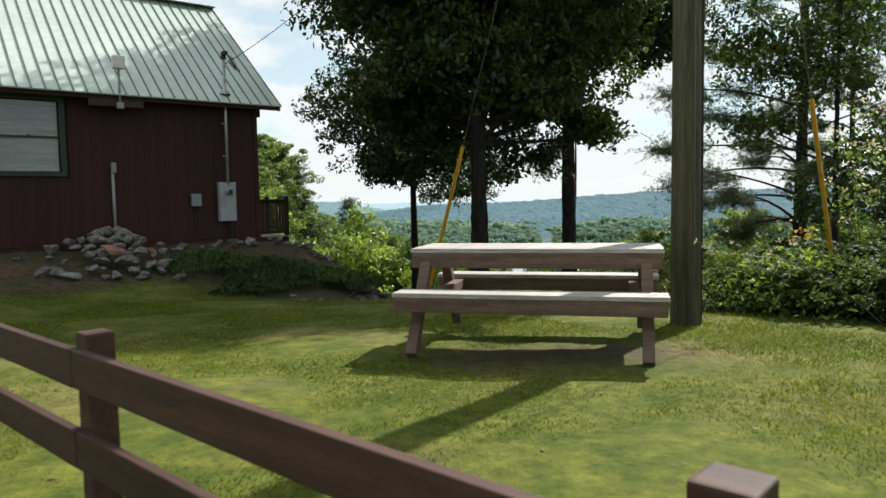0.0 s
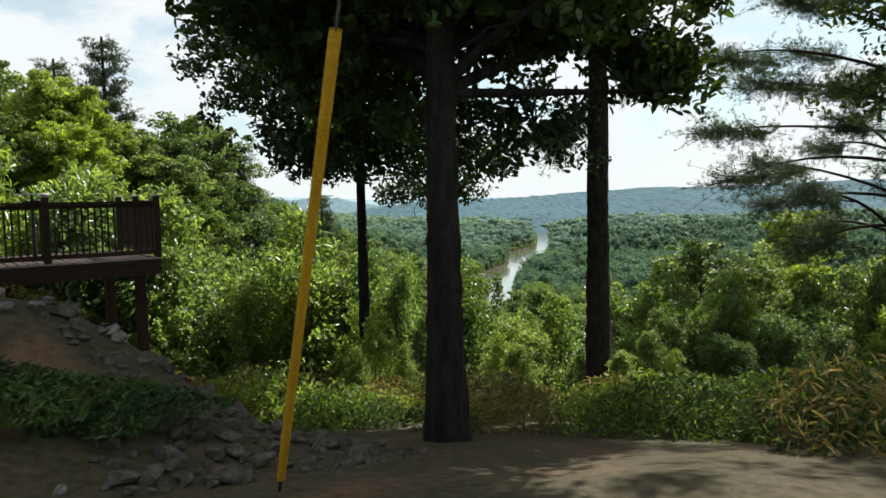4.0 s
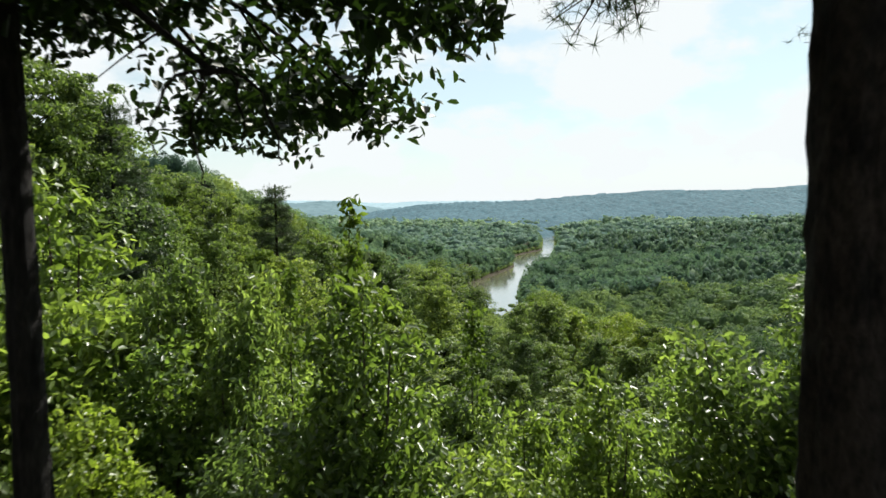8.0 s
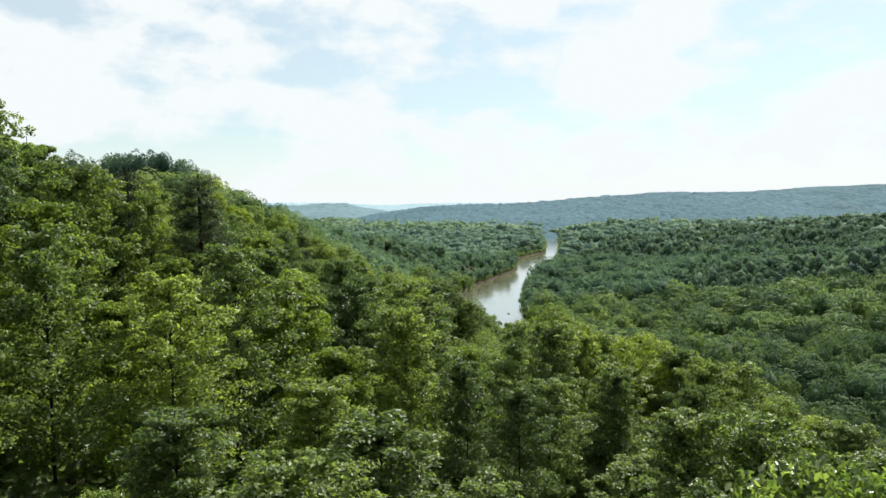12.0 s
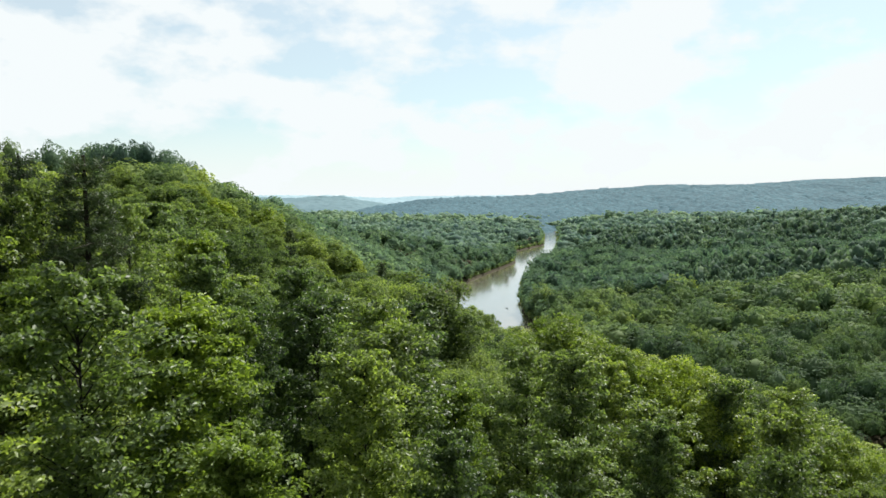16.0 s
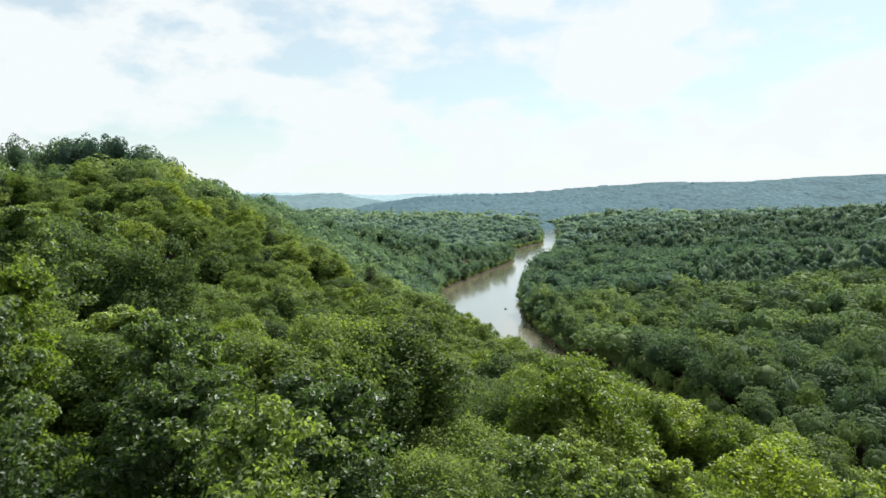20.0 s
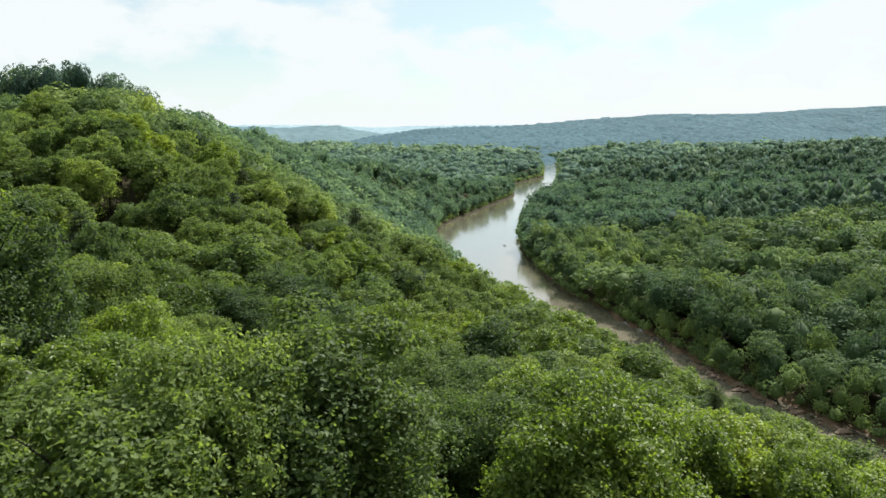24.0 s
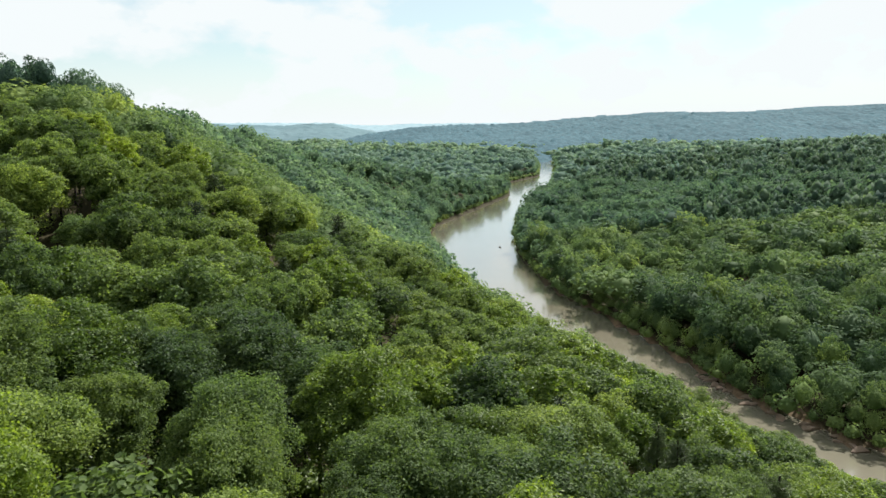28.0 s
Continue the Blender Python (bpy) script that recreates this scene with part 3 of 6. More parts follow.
def crown_mesh(name, rng, eggs, clumps, per, clump_r, length, mat, hull=0.0, aspect=0.5, flat=0.7, facing=False, rounded=False):
    """A crown of leaf clumps about one or more eggs (centre, radii)."""
    pieces = []
    vol = np.array([r[0] * r[1] * r[2] for _, r in eggs]) ** 0.67
    for (c, r), n in zip(eggs, (clumps * vol / vol.sum()).astype(int)):
        mids = shell_points(rng, max(4, n), c, r)
        pts = clump_points(rng, mids, per, clump_r, flat)
        v, f = leaves(rng, pts, length, aspect, facing=(pts - np.repeat(mids, per, axis=0)) / clump_r + 0.6 * unit(pts - np.array(c)) if facing else None, rounded=rounded)
        pieces.append((v, tri_quads(f)))
        if hull:                                           # bigger leaf sprays inside, that close the crown
            d = unit(rng.normal(size=(int(hull * max(4, n)), 3))) * rng.uniform(0, 1, (int(hull * max(4, n)), 1)) ** 0.4
            v, f = leaves(rng, np.array(c) + d * np.array(r) * 0.62, length * (1.4 if rounded else 1.8), 0.8, 0.0, rounded=rounded)
            pieces.append((v, tri_quads(f)))
    v, f = join(pieces)
    return mesh_from(name, v, f, mat)


def trunk_mesh(name, rng, height, r0, limbs, mat, sides=10, lean=0.03, flare=1.5, steps=12, r_top=0.25, twigs=2):
    """A tapered, slightly bent trunk with a flared foot, and limbs to given places (start share, end, radius)."""
    s = np.linspace(0, 1, steps)
    bend = np.cumsum(rng.normal(0, lean * height / steps, (steps, 2)), axis=0)
    bend -= bend[0]
    path = np.concatenate([bend, (s * height)[:, None]], 1)
    path[0, 2] -= 0.5
    rad = r0 * (1 - (1 - r_top) * s) * (1 + (flare - 1) * np.exp(-s * height / 0.5))
    if sides >= 10:                                        # rough bark on the trunks that the camera passes
        fine = np.linspace(0, 1, 110)
        core = np.stack([np.interp(fine, s, path[:, i]) for i in range(3)], -1)
        v, f = tube(core, np.interp(fine, s, rad), 22)
        ring = v.reshape(110, 22, 3) - core[:, None]
        plate = 1 + 0.07 * np.sin(np.arange(22) * 2.9 + 1.5 * np.sin(fine[:, None] * 31)) + rng.normal(0, 0.035, (110, 22))
        pieces = [((core[:, None] + ring * plate[..., None]).reshape(-1, 3), f)]
    else:
        pieces = [tube(path, rad, sides)]
    for share, end, r in limbs:
        a = np.array([np.interp(share, s, path[:, i]) for i in range(3)])
        e = np.asarray(end, float)
        t = np.linspace(0, 1, 7)[:, None]
        mid = (a + e) / 2 + np.array([0, 0, 0.12 * np.linalg.norm(e - a)]) + rng.normal(0, 0.05 * np.linalg.norm(e - a), 3)
        line = (1 - t) ** 2 * a + 2 * t * (1 - t) * mid + t * t * e
        pieces.append(tube(line, r * (1 - 0.75 * t[:, 0]), 6 if twigs else 4))
        for _ in range(twigs):
            q = line[rng.integers(3, 6)]
            tip = q + unit(e - a) * rng.uniform(0.4, 1.0) + rng.normal(0, 0.45, 3)
            pieces.append(tube(np.linspace(q, tip, 4) + rng.normal(0, 0.03, (4, 3)), np.linspace(r * 0.35, r * 0.08, 4), 5))
    v, f = join(pieces)
    return mesh_from(name, v, f, mat, True)


def broadleaf(rng, label, at, height, r0, eggs, clumps, per, clump_r, length, leaf, limbs=10, bark=BARK, group="", hull=0.0, aspect=0.5, sides=10, lean=0.03, twigs=2, facing=False, low=0.36, rounded=True):
    """A leafy tree; the eggs are given about its foot."""
    t = thing("tree", pose(*at), label, "tree", group)
    ends = []
    for c, r in eggs:
        for p in shell_points(rng, max(2, limbs // len(eggs)), c, np.array(r) * 0.8, 0.5):
            ends.append((float(np.clip((p[2] - 0.8) / height, low, 0.93) * rng.uniform(0.85, 1.0)), p, r0 * rng.uniform(0.25, 0.45)))
    child("trunk", trunk_mesh("trunk", rng, height, r0, ends, bark, sides, lean, twigs=twigs), t)
    child("crown", crown_mesh("crown", rng, eggs, clumps, per, clump_r, length, leaf, hull, aspect, facing=facing, rounded=rounded), t)
    return t


def needles(rng, centres, length, spikes=12, width=0.05):
    """Bursts of thin needles: each burst is a fan of long thin triangles."""
    n = len(centres)
    c = np.repeat(centres, spikes, axis=0)
    d = unit(rng.normal(size=c.shape) + np.array([0, 0, 0.25]))
    side = unit(np.cross(d, rng.normal(size=c.shape)))
    size = length * rng.uniform(0.7, 1.2, (len(c), 1))
    v = np.stack([c - side * size * width, c + side * size * width, c + d * size], 1).reshape(-1, 3)
    return v, np.arange(3 * n * spikes).reshape(-1, 3)


def pine(rng, label, at, height, r0, bare, spread, whorls, per_limb, tuft, spikes, width=0.06, group="", extra=(), sides=10, name="pine_tree", twigs=1, inner=0.45):
    """A pine with a straight trunk, bare below, with limbs in loose whorls that carry needle tufts; extra: ends of low limbs."""
    t = thing(name, pose(*at), label, "tree", group)
    ends, tufts, sprays = [], [], []
    for z in np.linspace(bare, height * 0.97, whorls):
        share = (z - bare) / (height - bare)
        reach = spread * (1 - share) ** 0.7 * rng.uniform(0.6, 1.1) + 0.25
        for a in rng.uniform(0, 2 * np.pi) + np.arange(3) * 2.1 + rng.normal(0, 0.3, 3):
            e = np.array([math.cos(a) * reach, math.sin(a) * reach, z + reach * rng.uniform(-0.05, 0.35)])
            ends.append((z / height * 0.99, e, max(0.012, r0 * 0.22 * (1 - share))))
    ends += [(z / height, np.array(e, float), r0 * 0.2) for z, e in extra]
    for share, e, _ in ends:
        a = np.array([0, 0, share * height])
        n = max(2, int(per_limb * np.linalg.norm(e - a) / spread))
        s = rng.uniform(inner, 1.05, (n, 1))
        on = a + (e - a) * s * 0.92
        tip = a + (e - a) * s + rng.normal(0, 0.11 * spread, (n, 3)) * s * np.array([1, 1, 0.6])
        sprays += [tube([p, q], [0.012, 0.005], 3) for p, q in zip(on, tip)]
        back = rng.uniform(0.5, 1.05, (n, 5, 1))
        tufts.append((on[:, None] * (1 - back) + tip[:, None] * back + rng.normal(0, tuft * 0.55, (n, 5, 3))).reshape(-1, 3))
    child("trunk", trunk_mesh("trunk", rng, height, r0, ends, PINE_BARK, sides, 0.008, 1.3, 14, 0.3, twigs), t)
    v, f = needles(rng, np.concatenate(tufts), tuft, spikes, width)
    child("crown", mesh_from("crown", v, f, NEEDLE), t)
    tagged(child("branchwork", mesh_from("branchwork", *join(sprays), TWIG), t), kind="stuff")
    return t


def spot(x, y, dz=0.0):
    return (x, y, ground_z(x, y) + dz)


trng = np.random.default_rng(21)
# the trees that stand at the edge of the yard
def ends_about(foot, eggs):
    return [((c[0] - foot[0], c[1] - foot[1], c[2] - foot[2]), r) for c, r in eggs]


# the eggs above 8 m, out of view, mainly serve to shade lawn and roof
oak_at = spot(1.08, 17.05)
broadleaf(trng, "large dark oak with furrowed bark at the yard's edge", oak_at, 13.5, 0.222,
          ends_about(oak_at, [((-0.2, 17.3, 4.8), (1.9, 1.9, 1.7)), ((4.2, 17.4, 8.4), (2.5, 2.2, 1.5)), ((5.8, 18.6, 9.6), (2.3, 2.2, 1.5)), ((3.0, 15.6, 8.7), (2.3, 1.9, 1.4)), ((0.6, 14.6, 8.7), (2.4, 1.8, 1.3)), ((5.6, 16.4, 8.8), (1.8, 1.8, 1.3)), ((0.0, 17.5, 8.2), (2.8, 2.6, 1.8)), ((1.4, 19.2, 7.6), (3.0, 2.6, 1.8)), ((1.0, 17.8, 6.2), (3.2, 2.8, 2.8)), ((-1.3, 18.6, 6.8), (2.3, 2.4, 2.3)), ((2.0, 17.2, 3.9), (1.7, 1.5, 1.2)), ((-0.8, 18.4, 3.7), (1.8, 1.5, 1.0)), ((2.7, 18.3, 3.8), (1.9, 1.5, 1.1)), ((4.2, 19.0, 3.1), (1.1, 1.0, 0.75)), ((3.6, 18.6, 5.0), (1.9, 1.7, 1.4)), ((-0.3, 19.4, 3.2), (1.7, 1.4, 1.2)), ((0.5, 18, 9.3), (3.2, 3.0, 2.2)), ((1.8, 18.4, 11.4), (3.4, 3.2, 2.0)), ((-0.8, 18.2, 10.6), (2.6, 2.6, 1.7)), ((-1.5, 20.6, 9.4), (2.0, 2.1, 1.7)), ((1.0, 16.1, 6.9), (2.8, 1.8, 1.9)), ((4.2, 17.9, 7.2), (2.2, 2.0, 1.7)), ((-1.4, 16.6, 7.0), (1.8, 1.6, 1.5))]),
          1750, 54, 0.5, 0.16, LEAF_DARK, 30, hull=15.0, lean=0.006)
t1_at = spot(-0.93, 26.1)
broadleaf(trng, "slim leafy tree in deep shade on the slope", t1_at, 13.0, 0.16,
          ends_about(t1_at, [((-0.6, 25.4, 3.2), (2.6, 2.2, 1.9)), ((0.55, 28.5, 1.6), (1.55, 1.2, 0.75)), ((1.35, 27.6, 1.45), (1.0, 0.8, 0.45)), ((-0.9, 27.4, 2.5), (1.2, 1.1, 0.8)), ((-0.7, 26.0, 2.6), (2.0, 1.8, 1.3)), ((2.3, 22.2, 2.5), (2.0, 1.4, 1.1)), ((1.95, 26.5, 2.25), (1.15, 1.1, 0.9)), ((-1.9, 25.5, 2.3), (1.3, 1.2, 0.8)), ((-1.6, 22.8, 2.7), (1.6, 1.4, 1.1)), ((-2.6, 24.6, 4.4), (2.4, 2.2, 2.2)), ((0.4, 25.2, 6.2), (3.0, 2.8, 2.4)), ((0.2, 25.2, 9.4), (2.8, 2.6, 2.0))]),
          720, 52, 0.42, 0.135, LEAF_DARK, 22, hull=6.0, lean=0.008, low=0.62)
pa_at = spot(4.45, 23.7)
pine(trng, "tall straight pine with a bare dark trunk", pa_at, 15.0, 0.275, 9.0, 3.2, 9, 60, 0.15, 16, 0.03,
     extra=[(6.6, (-0.6, 3.1, 5.6)), (6.3, (-1.1, 3.7, 6.1)), (6.9, (0.0, 3.5, 6.3)), (7.2, (1.6, 1.5, 7.0))])
# its last egg is unseen, added overhead to shade the yard
hk_at = spot(4.8, 24.5)
broadleaf(trng, "slender hickory with dark hanging leaves", hk_at, 11.0, 0.05,
          ends_about(hk_at, [((5.6, 24.2, 6.8), (2.4, 2.0, 1.6)), ((7.6, 24.6, 6.4), (1.9, 1.8, 1.3)), ((4.8, 24.4, 7.6), (2.8, 2.4, 2.0)), ((7.4, 25.2, 7.8), (2.6, 2.4, 1.8)), ((5.6, 25.0, 10.4), (3.2, 3.0, 2.2)), ((6.6, 20.6, 9.4), (2.4, 1.8, 1.5))]),
          470, 52, 0.48, 0.16, LEAF_DARK, 14, hull=8.0)
pr_at = spot(17.0, 33.0)
pr_reach = ((10.4, -6.4, -1.0, 1.6), (11.4, -6.8, 0.8, 3.4), (12.4, -6.0, -1.4, 4.8), (13.4, -6.4, 0.4, 5.9), (9.2, -4.8, 0.4, 0.8), (8.2, -4.0, -1.2, -0.6), (14.6, -5.2, -1.6, 7.6), (9.8, 4.6, -1.6, 1.4))
pine(trng, "tall dark pine with open spreading limbs", pr_at, 24.0, 0.36, 8.0, 5.0, 12, 130, 0.16, 14, 0.035, inner=0.66,
     extra=[(z, (x, y, top - pr_at[2])) for z, x, y, top in pr_reach])
pine(trng, "slim pine among hardwoods", spot(19.6, 33.5), 20.0, 0.2, 7.0, 3.6, 14, 36, 0.2, 12, 0.05)
la_at = spot(13.2, 23.2)
broadleaf(trng, "leaning leafy tree beside the pines", la_at, 12.0, 0.12,
          ends_about(la_at, [((12.6, 23.4, 5.2), (2.2, 2.0, 1.8)), ((10.8, 23.6, 6.0), (1.8, 1.8, 1.4)), ((14.4, 23.6, 6.8), (2.6, 2.4, 2.2)), ((12.0, 23.4, 8.6), (2.6, 2.4, 2.0)), ((14.0, 22.4, 2.6), (1.6, 1.4, 1.2)), ((12.9, 22.6, 1.0), (1.9, 1.3, 1.3)), ((10.6, 23.2, 3.4), (1.5, 1.2, 0.9)), ((15.2, 22.6, 0.8), (1.6, 1.4, 1.3))]),
          330, 48, 0.5, 0.16, LEAF_DARK, 14, hull=4.0)


# ---- the cabin ----
CABIN = pose(-4.42, 15.5, 0, 0, 0, 38)      # x along the front wall, -y out to the yard
S0, S1, DEPTH, BASE_Z, EAVE_Z, RIDGE_Z = -9.6, 0.58, 7.0, 0.30, 3.52, 6.27
cabin = thing("cabin", CABIN, "dark red board-sided cabin with a pale green metal roof", "house")
WIN0, WIN1, WIN_LO, WIN_HI = -4.36, -3.36, 1.84, 3.16


def panel(x0, x1, y0, y1, z0, z1):
    return box(x1 - x0, y1 - y0, z1 - z0, 0.0, ((x0 + x1) / 2, (y0 + y1) / 2, (z0 + z1) / 2))


walls = panel(S0, WIN0, 0.0, 0.12, BASE_Z - 0.9, EAVE_Z)
merge(walls, panel(WIN1, S1, 0.0, 0.12, BASE_Z - 0.9, EAVE_Z))
merge(walls, panel(WIN0, WIN1, 0.0, 0.12, BASE_Z - 0.9, WIN_LO))
merge(walls, panel(WIN0, WIN1, 0.0, 0.12, WIN_HI, EAVE_Z))
merge(walls, panel(S0, S1, DEPTH - 0.12, DEPTH, BASE_Z - 2.6, EAVE_Z))
for x0, x1 in ((S1 - 0.12, S1), (S0, S0 + 0.12)):
    merge(walls, panel(x0, x1, 0.12, DEPTH - 0.12, BASE_Z - 2.6, EAVE_Z))
    gable = bmesh.new()
    tri = [gable.verts.new((x0, 0, EAVE_Z)), gable.verts.new((x0, DEPTH, EAVE_Z)), gable.verts.new((x0, DEPTH / 2, RIDGE_Z - 0.15))]
    gable.faces.new(tri)
    ext = bmesh.ops.extrude_face_region(gable, geom=gable.faces[:])
    bmesh.ops.translate(gable, vec=(x1 - x0, 0, 0), verts=[g for g in ext["geom"] if isinstance(g, bmesh.types.BMVert)])
    merge(walls, gable)
part("wall", walls, SIDING, cabin)
board_me = bpy.data.meshes.new("siding_board")
bm = box(0.1985, 0.022, 1.0, 0.0015)
bm.to_mesh(board_me)
bm.free()
board_me.materials.append(SIDING)
brng = np.random.default_rng(5)
for i in range(int((S1 - S0) / 0.2)):
    xm = S1 - 0.1 - 0.2 * i
    spans = [(BASE_Z + 0.12, EAVE_Z - 0.02)] if xm < WIN0 - 0.2 or xm > WIN1 + 0.2 else [(BASE_Z + 0.12, WIN_LO - 0.11), (WIN_HI + 0.11, EAVE_Z - 0.02)]
    for lo, hi in spans:
        child("siding_board", board_me, cabin, Matrix.Translation((xm, -0.011 - brng.uniform(0, 0.003), (lo + hi) / 2)) @ Matrix.Diagonal((1, 1, hi - lo, 1)))
part("sill_beam", box(S1 - S0 + 0.05, 0.1, 0.16, 0.01, ((S0 + S1) / 2, -0.04, BASE_Z + 0.03)), SIDING, cabin, "rough dark red beam at the wall's foot")
part("corner_trim", box(0.1, 0.03, EAVE_Z - BASE_Z, 0.004, (S1 - 0.05, -0.036, (EAVE_Z + BASE_Z) / 2)), SIDING, cabin)
window = part("window", panel(WIN0, WIN1, 0.05, 0.075, WIN_LO, WIN_HI), GLASS, cabin, "sash window with a drawn white blind")
window.visible_shadow = False
for nm, sx, sz, cx, cz in (("frame_side", 0.1, WIN_HI - WIN_LO + 0.2, WIN0 - 0.05, 0), ("frame_side", 0.1, WIN_HI - WIN_LO + 0.2, WIN1 + 0.05, 0), ("frame_head", WIN1 - WIN0, 0.1, 0, 1), ("window_sill", WIN1 - WIN0, 0.1, 0, -1)):
    zc = (WIN_LO + WIN_HI) / 2 + cz * ((WIN_HI - WIN_LO) / 2 + 0.05)
    part(nm, box(sx, 0.05, sz, 0.006, (cx or (WIN0 + WIN1) / 2, -0.042, zc)), TRIM_GREEN, window, "dark green painted trim")
part("meeting_rail", box(WIN1 - WIN0, 0.03, 0.045, 0.004, ((WIN0 + WIN1) / 2, 0.03, (WIN_LO + WIN_HI) / 2 - 0.02)), TRIM_GREEN, window)
part("sash_latch", cyl(0.03, 0.02, 0.03, 12, ((WIN0 + WIN1) / 2, 0.01, (WIN_LO + WIN_HI) / 2 + 0.015)), DARK_METAL, window)
for k in range(22):
    z = WIN_LO + 0.03 + k * (WIN_HI - WIN_LO - 0.06) / 21
    part("blind_slat", box(WIN1 - WIN0 - 0.02, 0.012, 0.056, 0.0, ((WIN0 + WIN1) / 2, 0.095, z)), BLIND, window)
part("dark_room", panel(WIN0 - 0.02, WIN1 + 0.02, 0.13, 0.15, WIN_LO - 0.02, WIN_HI + 0.02), BLIND, window)

# the roof: two slopes of metal sheet with raised ribs
OVER_Y, OVER_X = 0.45, 0.42
RISE = (RIDGE_Z - 3.30) / (DEPTH / 2 + OVER_Y)
slope_len = math.hypot(DEPTH / 2 + OVER_Y, RIDGE_Z - 3.30)
tilt = math.degrees(math.atan(RISE))
mid_x, wide = (S0 - OVER_X + S1 + OVER_X) / 2, S1 - S0 + 2 * OVER_X
rib_me = bpy.data.meshes.new("rib")
bm = box(0.022, slope_len, 0.028, 0.006)
bm.to_mesh(rib_me)
bm.free()
rib_me.materials.append(ROOF_RIB)
for side, yaw, y_mid in (("front", 0, DEPTH / 4 - OVER_Y / 2), ("back", 180, 3 * DEPTH / 4 + OVER_Y / 2)):
    m = pose(mid_x, y_mid, (RIDGE_Z + 3.30) / 2, 0, 0, yaw) @ pose(0, 0, 0, tilt)
    slab = part("roof", box(wide, slope_len, 0.03, 0.004), ROOF_METAL, cabin, "pale green ribbed metal roofing", m)
    for i in range(int(wide / 0.229) + 1):
        child("rib", rib_me, slab, Matrix.Translation((wide / 2 - 0.03 - i * 0.229, 0, 0.026)))
part("ridge_cap", merge(box(wide, 0.2, 0.02, 0.004, (mid_x, DEPTH / 2 - 0.09, 0)), box(wide, 0.2, 0.02, 0.004, (mid_x, DEPTH / 2 + 0.09, 0))), ROOF_RIB, cabin, "", Matrix.Translation((0, 0, RIDGE_Z + 0.035)))
part("fascia", box(wide - 0.04, 0.03, 0.07, 0.004, (mid_x, -OVER_Y + 0.09, 3.25)), SIDING, cabin)
part("soffit", box(wide - 0.06, OVER_Y, 0.02, 0.0, (mid_x, -OVER_Y / 2 + 0.02, 3.31)), SIDING, cabin)
for y0, yaw in ((DEPTH / 4 - OVER_Y / 2, 0), (3 * DEPTH / 4 + OVER_Y / 2, 180)):
    part("barge_board", box(0.03, slope_len, 0.09, 0.004), SIDING, cabin, "", pose(S1 + OVER_X - 0.05, y0, (RIDGE_Z + 3.30) / 2 - 0.07, 0, 0, 0) @ pose(0, 0, 0, tilt if yaw == 0 else -tilt))
part("eave_block", box(0.1, 0.12, 0.2, 0.01, (S1 + 0.05, 0.05, 3.2)), SIDING, cabin)
part("old_gutter_board", box(1.0, 0.05, 0.16, 0.008, (-2.4, -0.35, 3.16)), DECK_WOOD, cabin, "grey weathered board under the eave")

# electric service on the front wall
meter = part("meter_box", box(0.37, 0.14, 0.84, 0.012, (-0.19, -0.10, 1.22)), BOX_GREY, cabin, "grey electric meter box with a round glass meter")
part("lid_rim", box(0.33, 0.02, 0.5, 0.006, (-0.19, -0.175, 1.05)), BOX_GREY, meter)
dial = cyl(0.085, 0.075, 0.11, 24, (0, 0, 0), 0.012)
part("meter_dial", dial, GALV, meter, "round meter under a glass dome", pose(-0.17, -0.22, 1.43, 90), True)
part("dial_face", cyl(0.05, 0.05, 0.01, 20), DARK_METAL, meter, "", pose(-0.17, -0.277, 1.43, 90))
part("seal_ring", cyl(0.1, 0.1, 0.02, 24), GALV, meter, "", pose(-0.17, -0.178, 1.43, 90))
part("feed_pipe", cyl(0.022, 0.022, 0.6, 10, (-0.1, -0.09, 0.55)), DARK_METAL, cabin)
mast = part("service_mast", cyl(0.03, 0.03, 2.7, 14, (-0.19, -0.2, 2.95)), GALV, cabin, "galvanised service mast through the eave", None, True)
part("weather_head", merge(cyl(0.06, 0.045, 0.14, 14, (-0.19, -0.2, 4.33)), box(0.09, 0.16, 0.07, 0.02, (-0.19, -0.28, 4.37))), DARK_METAL, mast)
part("roof_flashing", cyl(0.12, 0.05, 0.1, 16, (-0.19, -0.2, 3.56)), GALV, mast)
part("insulator", cyl(0.035, 0.035, 0.08, 12, (-0.19, -0.27, 4.14)), WHITE_CAP, mast)
for z in (2.2, 2.9):
    part("pipe_strap", box(0.12, 0.03, 0.03, 0.004, (-0.19, -0.12, z)), GALV, mast)
loops = []
for k in range(3):
    t = np.linspace(0, 1, 14)[:, None]
    loops.append(tube(np.concatenate([-0.17 + 0.16 * np.sin(t * 3.1) + 0.03 * k, -0.3 - 0.05 * k - 0.1 * np.sin(t * 3.1), 4.36 - 0.34 * np.sin(t * 3.1 * 0.9) - 0.03 * k], 1), np.full(14, 0.008), 5))
child("drip_loop", mesh_from("drip_loop", *join(loops), CABLE), mast)
small = part("junction_box", box(0.2, 0.1, 0.26, 0.012, (-0.85, -0.08, 1.26)), BOX_GREY, cabin, "small grey utility box")
part("box_lead", cyl(0.012, 0.012, 0.4, 8, (-0.88, -0.05, 0.94)), CABLE, small)
pipe = part("wall_pipe", cyl(0.03, 0.03, 1.2, 12, (-2.47, -0.09, 1.22)), PVC, cabin, "grey plastic pipe up the wall", None, True)
part("pipe_cap", box(0.09, 0.09, 0.2, 0.015, (-2.45, -0.09, 1.92)), PVC, pipe)
vent = part("eave_pipe", cyl(0.022, 0.022, 0.75, 10, (-2.35, -0.42, 3.45)), PVC, cabin, "pipe with a square box at the eave", None, True)
